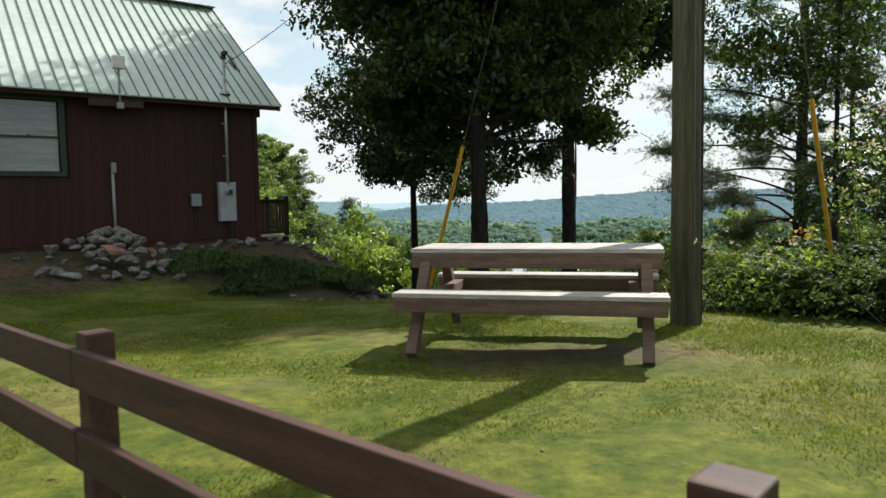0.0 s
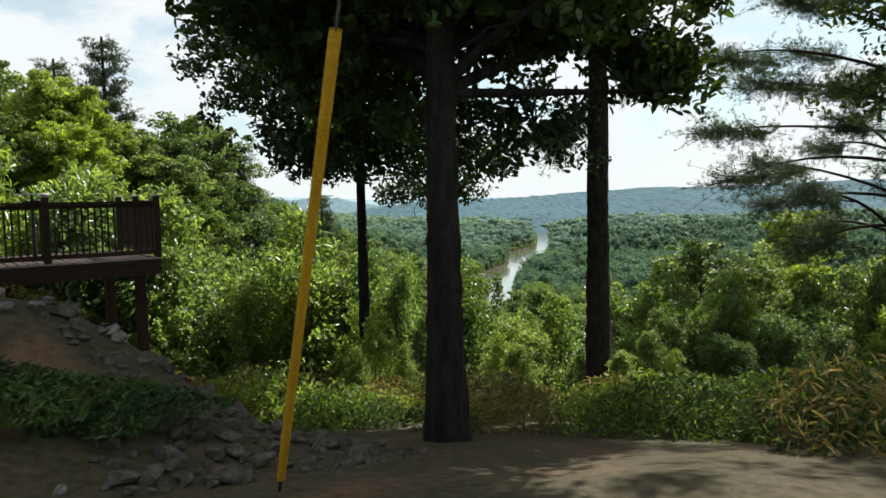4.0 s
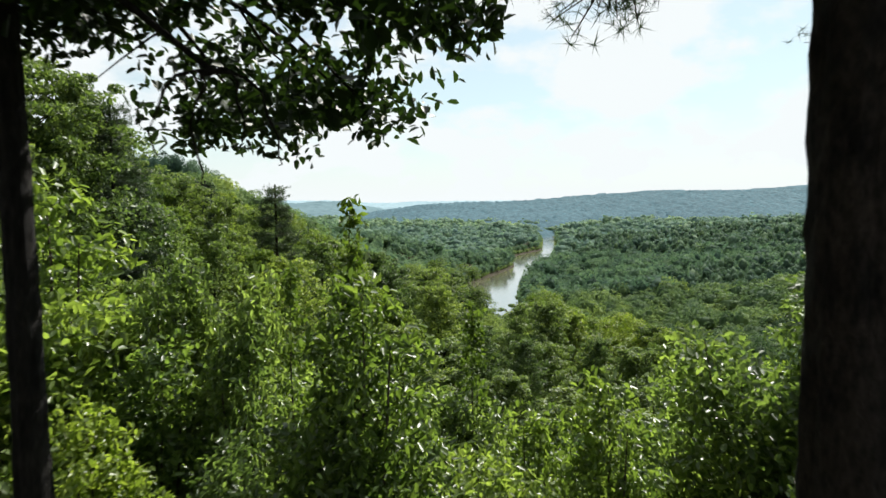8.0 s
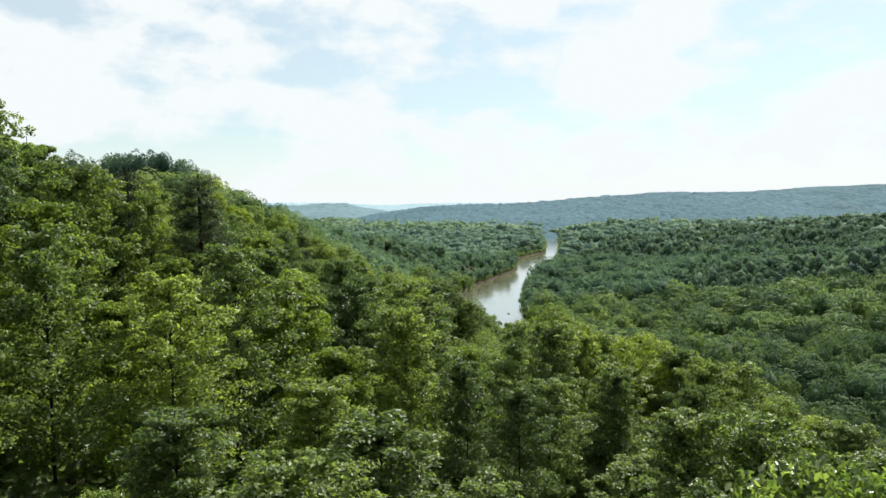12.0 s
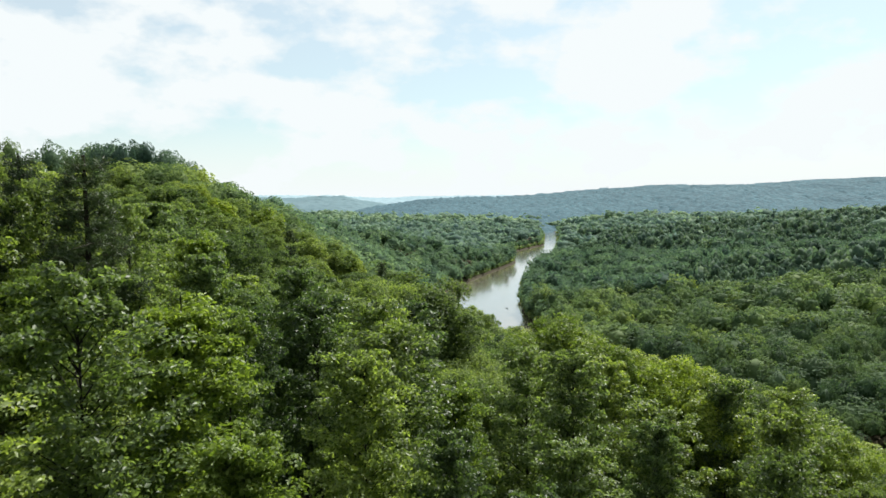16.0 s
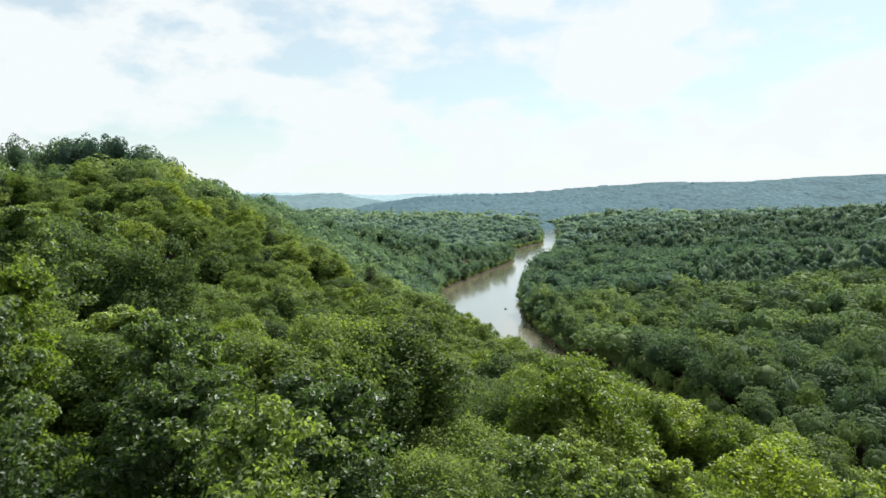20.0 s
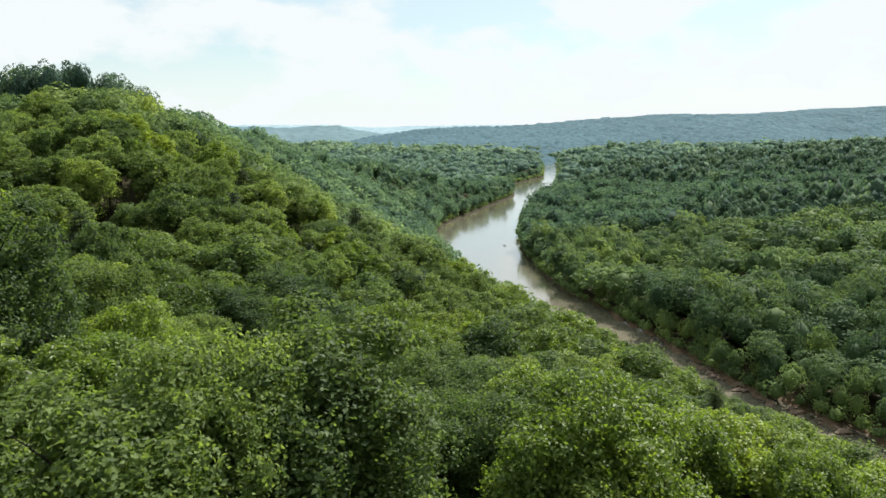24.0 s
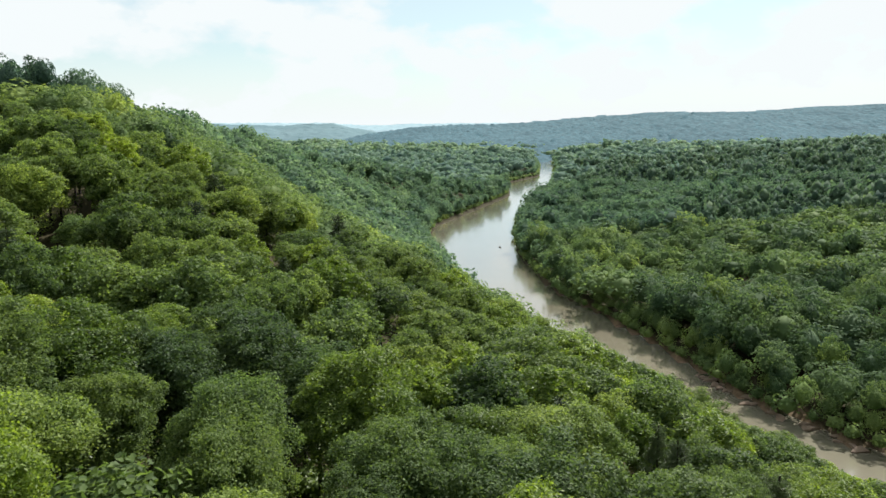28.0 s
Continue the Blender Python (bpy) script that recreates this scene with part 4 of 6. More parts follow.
part("vent_box", box(0.22, 0.16, 0.24, 0.015, (-2.35, -0.42, 3.92)), WHITE_CAP, vent)
part("vent_foot", box(0.12, 0.1, 0.12, 0.01, (-2.35, -0.42, 3.1)), PVC, vent)
# window air conditioner on the gable end
ac = part("air_conditioner", box(0.56, 0.62, 0.86, 0.015, (S1 + 0.32, 1.75, 2.78)), DARK_METAL, cabin, "dark louvred air conditioner in the gable wall")
for k in range(12):
    part("louvre", box(0.44, 0.012, 0.035, 0.0, (S1 + 0.32, 1.434, 2.43 + k * 0.062)), PVC, ac)
part("bracket", box(0.66, 0.5, 0.03, 0.004, (S1 + 0.33, 1.75, 2.33)), DARK_METAL, ac)
for yb in (1.55, 1.95):
    part("brace", box(0.75, 0.025, 0.025, 0.0), DARK_METAL, ac, "", pose(S1 + 0.28, yb, 2.08, 0, -42, 0))

# the deck beyond the gable end
DECK_Z, DX0, DX1, DY0, DY1 = 0.06, 0.62, 4.7, 7.3, 10.5
deck = thing("deck", CABIN, "brown wooden deck with a baluster rail on tall posts", "deck")
for i in range(23):
    x0 = DX0 + 0.09 + i * (DX1 - DX0 - 0.15) / 22
    part("deck_board", box(0.145, DY1 - DY0, 0.035, 0.004, (x0, (DY0 + DY1) / 2, DECK_Z - 0.02)), DECK_WOOD, deck)
part("rim_joist", box(DX1 - DX0 + 0.1, 0.05, 0.34, 0.006, ((DX0 + DX1) / 2, DY0 - 0.03, DECK_Z - 0.21)), DECK_WOOD, deck)
part("side_joist", box(0.05, DY1 - DY0, 0.34, 0.006, (DX1 + 0.03, (DY0 + DY1) / 2, DECK_Z - 0.21)), DECK_WOOD, deck)
part("edge_board", box(DX1 - DX0 + 0.1, 0.02, 0.035, 0.003, ((DX0 + DX1) / 2, DY0 - 0.066, DECK_Z - 0.02)), OLD_WOOD, deck, "sun-bleached deck edge")
for px, py in ((DX0 + 0.1, DY0), (2.55, DY0), (DX1, DY0), (DX1, 8.9), (DX1, DY1)):
    post = part("rail_post", box(0.13, 0.13, 1.34, 0.008, (px, py, DECK_Z + 0.67)), DECK_WOOD, deck)
    part("post_cap", box(0.16, 0.16, 0.045, 0.012, (px, py, DECK_Z + 1.362)), WHITE_CAP, post)
for (ax, ay), (bx, by) in (((DX0, DY0), (DX1, DY0)), ((DX1, DY0), (DX1, DY1))):
    ln = math.hypot(bx - ax, by - ay)
    yaw = math.degrees(math.atan2(by - ay, bx - ax))
    at = ((ax + bx) / 2, (ay + by) / 2)
    part("top_rail", box(ln, 0.14, 0.045, 0.006), DECK_WOOD, deck, "", pose(*at, DECK_Z + 1.22, 0, 0, yaw))
    part("upper_rail", box(ln, 0.04, 0.09, 0.006), DECK_WOOD, deck, "", pose(*at, DECK_Z + 1.15, 0, 0, yaw))
    part("lower_rail", box(ln, 0.04, 0.09, 0.006), DECK_WOOD, deck, "", pose(*at, DECK_Z + 0.12, 0, 0, yaw))
    for i in range(int(ln / 0.125)):
        f = (i + 0.7) * 0.125 / ln
        part("baluster", box(0.035, 0.035, 1.06, 0.0, (ax + (bx - ax) * f, ay + (by - ay) * f, DECK_Z + 0.64)), DECK_WOOD, deck)
for px, py in ((DX1 - 0.35, DY0 + 0.2), (DX1 - 0.35, DY1 - 0.2), (2.2, DY1 - 0.2)):
    w = CABIN @ Vector((px, py, 0))
    foot = ground_z(w.x, w.y) - 0.3
    part("support_post", box(0.2, 0.2, DECK_Z - 0.05 - foot, 0.01, (px, py, (DECK_Z - 0.05 + foot) / 2)), DECK_WOOD, deck)
grill = thing("patio_table", CABIN @ pose(2.5, 8.5, DECK_Z), "small pale round patio table on the deck", "table")
part("tabletop", cyl(0.34, 0.34, 0.035, 24, (0, 0, 1.42), 0.008), WHITE_CAP, grill)
part("pedestal", cyl(0.05, 0.03, 1.42, 12, (0, 0, 0.71)), DARK_METAL, grill)
part("urn", cyl(0.1, 0.2, 0.2, 16, (0, 0, 1.18), 0.03), DARK_METAL, grill)
part("base", cyl(0.25, 0.2, 0.05, 20, (0, 0, 0.025), 0.01), DARK_METAL, grill)


# ---- the picnic table ----
def plank(name, parent, ln, w, th, m, mat, label=""):
    return part(name, box(ln, w, th, 0.006), mat, parent, label, m)


TABLE = pose(1.02, 6.28, -0.07, 0, 0, -14)
table = thing("picnic_table", TABLE, "weathered grey wooden picnic table with two attached benches", "picnic table")
LEN = 2.13
for i in range(5):
    plank("top_board", table, LEN + (i % 2) * 0.006, 0.146, 0.038, pose(0.002 * (i % 3), (i - 2) * 0.151, 0.80 + 0.001 * (i % 2)), OLD_WOOD, "sun-bleached grey board")
for sy in (-1, 1):
    plank("apron", table, LEN - 0.02, 0.038, 0.13, pose(0, sy * 0.355, 0.715), RAW_WOOD, "brown board along the top's edge")
    for k in (-1, 1):
        plank("bench_board", table, LEN + 0.03, 0.135, 0.038, pose(0, sy * 0.74 + k * 0.0695, 0.475), OLD_WOOD, "sun-bleached grey board")
    for k in (-1, 1):
        plank("bench_apron", table, LEN + 0.0, 0.038, 0.115, pose(0, sy * 0.74 + k * 0.115, 0.397), RAW_WOOD)
for sx in (-1, 1):
    x = sx * (LEN / 2 - 0.22)
    plank("cross_beam", table, 0.09, 1.66, 0.09, pose(x, 0, 0.40), RAW_WOOD)
    plank("top_beam", table, 0.09, 0.66, 0.09, pose(x, 0, 0.735), RAW_WOOD)
    for sy in (-1, 1):
        plank("leg", table, 0.09, 0.09, 0.97, pose(x + sx * 0.085, sy * 0.565, 0.37, sy * 36, 0, 0), RAW_WOOD)
krng = np.random.default_rng(11)
for k in range(14):
    i = k % 5
    part("knot", cyl(0.016, 0.014, 0.004, 10), KNOT, table, "", pose(krng.uniform(-0.95, 0.95), (i - 2) * 0.151 + krng.uniform(-0.05, 0.05), 0.8188) @ Matrix.Diagonal((float(krng.uniform(1.0, 2.2)), float(krng.uniform(0.5, 0.9)), 1, 1)))


# ---- the rail fence ----
F_A, F_B = np.array([-1.06, 2.52]), np.array([0.60, 1.03])
f_dir = unit(F_B - F_A)
f_yaw = math.degrees(math.atan2(f_dir[1], f_dir[0]))
fence = thing("fence", pose(0, 0, 0), "dark brown two-rail wooden fence", "fence")
span = np.linalg.norm(F_B - F_A)
for k in range(-2, 3):
    p = F_A + f_dir * span * k
    g = ground_z(*p)
    top = 0.725 + 0.04 * k
    part("post", box(0.1, 0.1, top - g + 0.3, 0.008, (0, 0, (top + g - 0.3) / 2)), FENCE_WOOD, fence, "", pose(p[0], p[1], 0, 0, 0, f_yaw))
    if k < 2:
        q = F_A + f_dir * span * (k + 0.5) + np.array([f_dir[1], -f_dir[0]]) * 0.068
        for z in (0.605, 0.315):
            part("rail", box(span - 0.005, 0.036, 0.135, 0.005), FENCE_WOOD, fence, "", pose(q[0], q[1], z + 0.002 * k, 0, 0, f_yaw))


# ---- pole, guys and wires ----
POLE = spot(2.72, 7.35)
pole = thing("utility_pole", pose(*POLE), "weathered greenish wooden utility pole", "utility pole")
part("shaft", cyl(0.155, 0.11, 12.2, 28, (0, 0, 5.6)), POLE_WOOD, pole, "", None, True)
part("ground_wire", cyl(0.006, 0.006, 6.0, 6, (0.03, -0.155, 3.0)), STEEL_WIRE, pole)
part("grey_conduit", cyl(0.02, 0.02, 7.0, 8, (0.15, -0.02, 3.4)), DARK_METAL, pole)
TOP = np.array([POLE[0], POLE[1], POLE[2] + 11.0])


def guy(foot, guard, label):
    """A guy strand from the pole's top to an anchor, with a yellow guard over its lower part."""
    foot = np.array(foot)
    d = unit(TOP - foot)
    g = thing("guy_wire", pose(*foot), label, "guy wire", "guy wires of the pole")
    v, f = tube(np.linspace(d * 0.0 - d * 0.3, TOP - foot, 3), np.full(3, 0.007), 6)
    child("strand", mesh_from("strand", v, f, STEEL_WIRE), g)
    line = np.linspace(d * 0.12, d * guard, 14)
    v, f = tube(line, np.full(14, 0.032), 10)
    child("guard", mesh_from("guard", v, f, YELLOW, True), g)
    v, f = tube([d * -0.3, d * 0.2], [0.012, 0.012], 8)
    child("anchor_rod", mesh_from("anchor_rod", v, f, DARK_METAL), g)


guy(spot(-0.17, 13.6), 3.35, "steel guy wire with a sun-faded yellow guard")
guy(spot(6.0, 10.35), 3.0, "steel guy wire with a yellow guard among weeds")
hook = CABIN @ Vector((-0.19, -0.27, 4.14))
drop = thing("service_cable", pose(*hook), "black twisted service cable from pole to cabin", "cable")
t = np.linspace(0, 1, 30)[:, None]
far = np.array([POLE[0], POLE[1], POLE[2] + 7.2]) - np.array(hook)
line = far * t + np.array([0, 0, -0.9]) * 4 * t * (1 - t) * 0.5
wires = []
for k in range(3):
    a = t[:, 0] * 90 + k * 2.1
    wires.append(tube(line + 0.008 * np.stack([np.cos(a), np.sin(a), np.sin(a + 1)], -1), np.full(30, 0.006), 5))
child("strands", mesh_from("strands", *join(wires), CABLE), drop)


# ---- a dead twig that hangs below the slim tree ----
drng = np.random.default_rng(8)
dead = thing("dead_branch", pose(0.95, 25.4, 1.35), "bare dead branch hanging from the slim tree", "branch")
fork = []
for ex, ez, bow in ((0.35, -0.6, 0.2), (-0.45, -0.5, -0.25), (0.1, -0.4, 0.1), (-0.15, -0.75, -0.1)):
    s_ = np.linspace(0, 1, 9)[:, None]
    fork.append(tube(np.concatenate([ex * s_ + bow * np.sin(s_ * 3.1) + drng.normal(0, 0.02, s_.shape), 0.2 * s_, ez * s_ + 0.12 * np.sin(s_ * 6)], 1), np.linspace(0.016, 0.004, 9), 6))
fork.append(tube([(0, 0, 0), (-0.6, -0.1, 0.5), (-1.9, 0.0, 1.0)], [0.022, 0.03, 0.045], 6))
child("limb", mesh_from("limb", *join(fork), BARK, True), dead)


# ---- brush and saplings below the yard ----
vrng = np.random.default_rng(33)


def sapling(rng, label, height, spread, clumps, per, clump_r, length, leaf, stems=3, aspect=0.5):
    """A many-stemmed young tree at the origin."""
    t = thing("sapling", pose(0, 0, 0), label, "sapling", "brush below the yard")
    pieces, centres = [], []
    for k in range(stems):
        a = rng.uniform(0, 2 * math.pi)
        tip = np.array([math.cos(a) * spread * rng.uniform(0.1, 0.6), math.sin(a) * spread * rng.uniform(0.1, 0.6), height * rng.uniform(0.75, 1.0)])
        s = np.linspace(0, 1, 8)[:, None]
        line = tip * s + np.concatenate([0.1 * np.sin(s * 5 + k), 0.1 * np.cos(s * 4 + k), 0 * s], 1)
        line[0, 2] -= 0.5
        stem = [tube(line, np.linspace(0.045, 0.008, 8) * height / 5, 6)]
        n = clumps // stems
        share = rng.uniform(0.18, 1.0, (n, 1)) ** 0.8
        reach = spread * (1.15 - share) * rng.uniform(0.3, 1.0, (n, 1))
        ang = rng.uniform(0, 2 * math.pi, (n, 1))
        c = tip * share + np.concatenate([np.cos(ang) * reach, np.sin(ang) * reach, 0.25 * reach], 1)
        centres.append(c)
        child("stem", mesh_from("stem", *join(stem), TWIG), t)
    pts = clump_points(rng, np.concatenate(centres), per, clump_r, 0.8)
    v, f = leaves(rng, pts, length, aspect, 0.5, rounded=True)
    child("crown", mesh_from("crown", v, tri_quads(f), leaf), t)
    return t


sap_kinds = [sapling(vrng, "leafy young sweetgum brush", 5.0, 2.0, 150, 46, 0.34, 0.135, BRUSH, aspect=0.5),
             sapling(vrng, "bright green young hardwood", 5.0, 1.8, 140, 46, 0.32, 0.13, BRUSH_BRIGHT, aspect=0.46),
             sapling(vrng, "dense dark green brush", 4.0, 2.2, 160, 46, 0.36, 0.12, BRUSH_DEEP, aspect=0.48),
             sapling(vrng, "slender sapling with drooping leaves", 6.0, 1.2, 130, 40, 0.30, 0.13, BRUSH, aspect=0.4)]


def brush_top(x, y):
    """How high the brush stands: low at the lawn's edge and along the flight line."""
    path_x = np.interp(y, (17, 21, 28, 40), (2.2, 2.6, 3.6, 4.5))
    side = abs(x - path_x)
    sink = np.interp(y, (19, 24, 27, 29, 31, 34, 38, 46), (-2.4, -2.2, -1.9, -2.0, -2.7, -3.9, -6.2, -9.5))
    if x > path_x:
        return sink + np.interp(side, (2, 4, 7, 14), (0, 0.3, np.interp(y, (24, 30, 38, 46), (0.2, 0.4, 2.4, 3.6)), 2.4))
    return sink + np.interp(side, (1.5, 4, 8, 14), (0, 0.6, 2.0, 4.6))


first = [True] * 4
spots = []
for y in np.arange(18.6, 47, 1.75):
    for x in np.arange(-15, 19, 1.75):
        sx, sy = x + vrng.uniform(-0.7, 0.7), y + vrng.uniform(-0.7, 0.7)
        if sy < 21.5 + 0.1 * abs(sx) + (4.5 if sx < -0.8 else 0) + (0.8 if 6 < sx else 0):
            continue
        if abs(sx) > 0.66 * sy + 1.5 or (sx < -2.6 and sy < 28.2):
            continue
        if min(math.hypot(sx - a, sy - b) for a, b in ((1.08, 17.05), (-0.93, 26.1), (4.45, 23.7), (17, 33))) < 0.8 or math.hypot(sx - 9.7, sy - 31.8) < 2.0:
            continue
        spots.append((sx, sy))
for sx, sy in spots:
    k = int(vrng.choice(4, p=(0.33, 0.30, 0.24, 0.13)))
    hgt = brush_top(sx, sy) - ground_z(sx, sy) + vrng.normal(0, 0.45)
    if hgt < 0.7:
        continue
    kind = sap_kinds[k]
    full = (5.0, 5.0, 4.0, 6.0)[k]
    s = float(np.clip(hgt / full, 0.25, 2.2))
    if first[k]:
        kind.matrix_basis = pose(sx, sy, ground_z(sx, sy)) @ Matrix.Diagonal((s, s, s, 1))
        base_scale = s
        first[k] = False
        kind.scale = (1, 1, 1)
        kind.scale = (s, s, s)
        continue
    m = pose(sx, sy, ground_z(sx, sy), 0, 0, float(vrng.uniform(0, 360)))
    r = s / kind.scale[0]
    copy_thing(kind, m @ Matrix.Diagonal((r, r, r * float(vrng.uniform(0.9, 1.1)), 1)))


# low weeds along the edge of the lawn
def weeds(rng, name, label, count, radius, height, length, leaf, aspect=0.4, group="weeds"):
    t = thing(name, pose(0, 0, 0), label, "weeds", group)
    a, r = rng.uniform(0, 2 * math.pi, count), radius * np.sqrt(rng.uniform(0, 1, count))
    z = height * rng.uniform(0.1, 1.0, count) * (1.1 - (r / radius) ** 2 * 0.7)
    pts = np.stack([np.cos(a) * r, np.sin(a) * r, z], -1)
    v, f = leaves(rng, pts, length, aspect, 0.2, rounded=True)
    child("leaves", mesh_from("leaves", v, tri_quads(f), leaf), t)
    return t


weed_kinds = [weeds(vrng, "weed_clump", "tangle of green vines and weeds", 900, 0.8, 0.55, 0.075, VINE),
              weeds(vrng, "weed_clump", "sunlit pale green weeds", 800, 0.75, 0.6, 0.08, LEAF_BRIGHT),
              weeds(vrng, "dry_weed_clump", "tall clump of dry straw-coloured weeds", 700, 0.7, 0.7, 0.12, STRAW, 0.12)]
placed = [False] * 3


def put_weed(k, x, y, s):
    m = pose(x, y, ground_z(x, y), 0, 0, float(vrng.uniform(0, 360)))
    if not placed[k]:
        placed[k] = True
        weed_kinds[k].matrix_basis = m @ Matrix.Diagonal((s, s, s, 1))
        return
    r = s / weed_kinds[k].scale[0]
    copy_thing(weed_kinds[k], m @ Matrix.Diagonal((r, r, r, 1)))


for _ in range(95):
    x = float(vrng.uniform(-2.5, 13))
    edge = np.interp(x, (-3, 0.5, 3, 5, 8, 13), (20.5, 18.9, 17.6, 15.2, 11.5, 8.5))
    y = float(edge + vrng.uniform(0, 4.2))
    put_weed(int(vrng.choice(3, p=(0.55, 0.28, 0.17))), x, y, float(vrng.uniform(0.7, 1.35)))
for _ in range(30):                                        # the slope beside the pines
    put_weed(int(vrng.choice(3, p=(0.5, 0.47, 0.03))), float(vrng.uniform(4.6, 10)), float(vrng.uniform(18.2, 23.2)), float(vrng.uniform(0.9, 1.5)))
for _ in range(26):                                        # the thicket behind the pole
    x = float(vrng.uniform(3.9, 8.5))
    y = float(np.interp(x, (3.9, 4.4, 5, 8.5), (8.2, 7.2, 6.6, 5.9)) + vrng.uniform(0, 2.6))
    if math.hypot(x - 4.7, y - 9.8) > 0.9 and x - 1.7 > 0.66 * (y - 5.97):
        put_weed(int(vrng.choice(3, p=(0.92, 0.08, 0.0))), x, y, float(vrng.uniform(0.8, 1.2)))
for _ in range(34):                                        # tall dry grass under the deck
    x, y = float(vrng.uniform(-7, -0.8)), float(vrng.uniform(19.8, 26.5))
    put_weed(2 if vrng.uniform() < 0.6 else 1, x, y, float(vrng.uniform(1.0, 1.6)))

vine_bush = sapling(vrng, "low tangle of dark green vines", 4.0, 2.2, 160, 46, 0.36, 0.16, VINE, aspect=0.6)
for x, y, s in ((4.3, 7.9, 0.15), (5.0, 7.3, 0.17), (5.9, 7.0, 0.18), (6.8, 6.7, 0.2), (4.1, 8.9, 0.15), (5.2, 8.4, 0.2), (6.3, 8.1, 0.22), (7.4, 7.9, 0.24), (5.0, 9.8, 0.2), (6.4, 9.6, 0.24), (7.8, 9.4, 0.26), (5.9, 11.2, 0.24)):
    m = pose(x, y, ground_z(x, y), 0, 0, float(vrng.uniform(0, 360)))
    if vine_bush.scale[0] == 1.0:
        vine_bush.matrix_basis = m @ Matrix.Diagonal((s * 2.1, s * 2.1, s, 1))
    else:
        r = s / vine_bush.scale[2]
        copy_thing(vine_bush, m @ Matrix.Diagonal((r, r, r, 1)))

# flower stalk that leans over the table, a yucca-like tuft, and pale blossoms by the guy wire
stalk = thing("weed_stalk", pose(*spot(4.55, 6.9)), "long dry leaning weed stalk with pale seed heads", "weeds")
s = np.linspace(0, 1, 10)[:, None]
tip = np.array([-1.75, -0.35, 0.78])
main = tip * s + np.concatenate([0 * s, 0 * s, 0.22 * np.sin(s * 3.1)], 1)
twigs, heads = [tube(main, np.linspace(0.007, 0.003, 10), 5)], []
for k in range(16):
    q = main[int(vrng.integers(5, 10))]
    e = q + np.array([-0.2, 0, 0.08]) * vrng.uniform(0.4, 1.6) + vrng.normal(0, 0.09, 3)
    twigs.append(tube(np.linspace(q, e, 3), [0.003, 0.002, 0.001], 4))
    heads.append(e + vrng.normal(0, 0.012, (6, 3)))
child("stem", mesh_from("stem", *join(twigs), STRAW), stalk)
v, f = leaves(vrng, np.concatenate(heads), 0.035, 0.7)
tagged(child("seed_spray", mesh_from("seed_spray", v, tri_quads(f), PETAL), stalk), kind="stuff")
for cx, cy, hgt, mat_, lab in ((4.9, 7.05, 0.42, STRAW, "tuft of pale arching grass"), (5.6, 7.2, 0.5, GRASS, "tuft of long green grass"), (4.3, 5.2, 0.16, GRASS, "tuft of bright crabgrass in the lawn"), (3.7, 3.2, 0.14, GRASS, "tuft of bright crabgrass in the lawn")):
    tuft = thing("grass_tuft", pose(*spot(cx, cy)), lab, "grass", "tufts of grass")
    blades = []
    for k in range(46):
        a, ln = vrng.uniform(0, 6.28), hgt * vrng.uniform(0.6, 1.5)
        s = np.linspace(0, 1, 6)[:, None]
        p = np.concatenate([np.cos(a) * ln * s, np.sin(a) * ln * s, ln * (1.3 * s - 0.95 * s * s)], 1)
        w = np.array([-math.sin(a), math.cos(a), 0]) * 0.007 * (1 - s * 0.92)
        blades.append((np.concatenate([p - w, p + w]), np.array([[i, i + 1, i + 7, i + 6] for i in range(5)])))
    child("blades", mesh_from("blades", *join(blades), mat_), tuft)
bl = thing("flowering_bush", pose(*spot(6.1, 10.1)), "tall weed with pale blossoms round the guy wire", "bush")
c = np.array([0, 0, 1.7]) + vrng.normal(0, 1, (60, 3)) * np.array([0.28, 0.28, 0.5])
v, f = leaves(vrng, clump_points(vrng, c, 7, 0.12), 0.07, 0.55)
child("leaves", mesh_from("leaves", v, tri_quads(f), LEAF_MID), bl)
v, f = leaves(vrng, clump_points(vrng, c[:22] + [0, 0, 0.15], 9, 0.09), 0.05, 0.7)
child("blossoms", mesh_from("blossoms", v, tri_quads(f), PETAL), bl)
for k, p in enumerate(c[:6]):
    child("stem", mesh_from("stem", *tube([(0.1 * k - 0.2, 0, -0.2), p], [0.01, 0.004], 5), TWIG), bl)
gold = thing("wildflower", pose(*spot(4.75, 8.9)), "yellow wildflower at the thicket's edge", "flower")
v, f = leaves(vrng, np.array([0, 0, 0.95]) + vrng.normal(0, 0.07, (40, 3)), 0.05, 0.7)
child("petals", mesh_from("petals", v, tri_quads(f), GOLD), gold)
child("stem", mesh_from("stem", *tube([(0, 0, -0.1), (0.02, 0, 0.5), (0, 0, 0.95)], [0.006, 0.005, 0.004], 5), TWIG), gold)

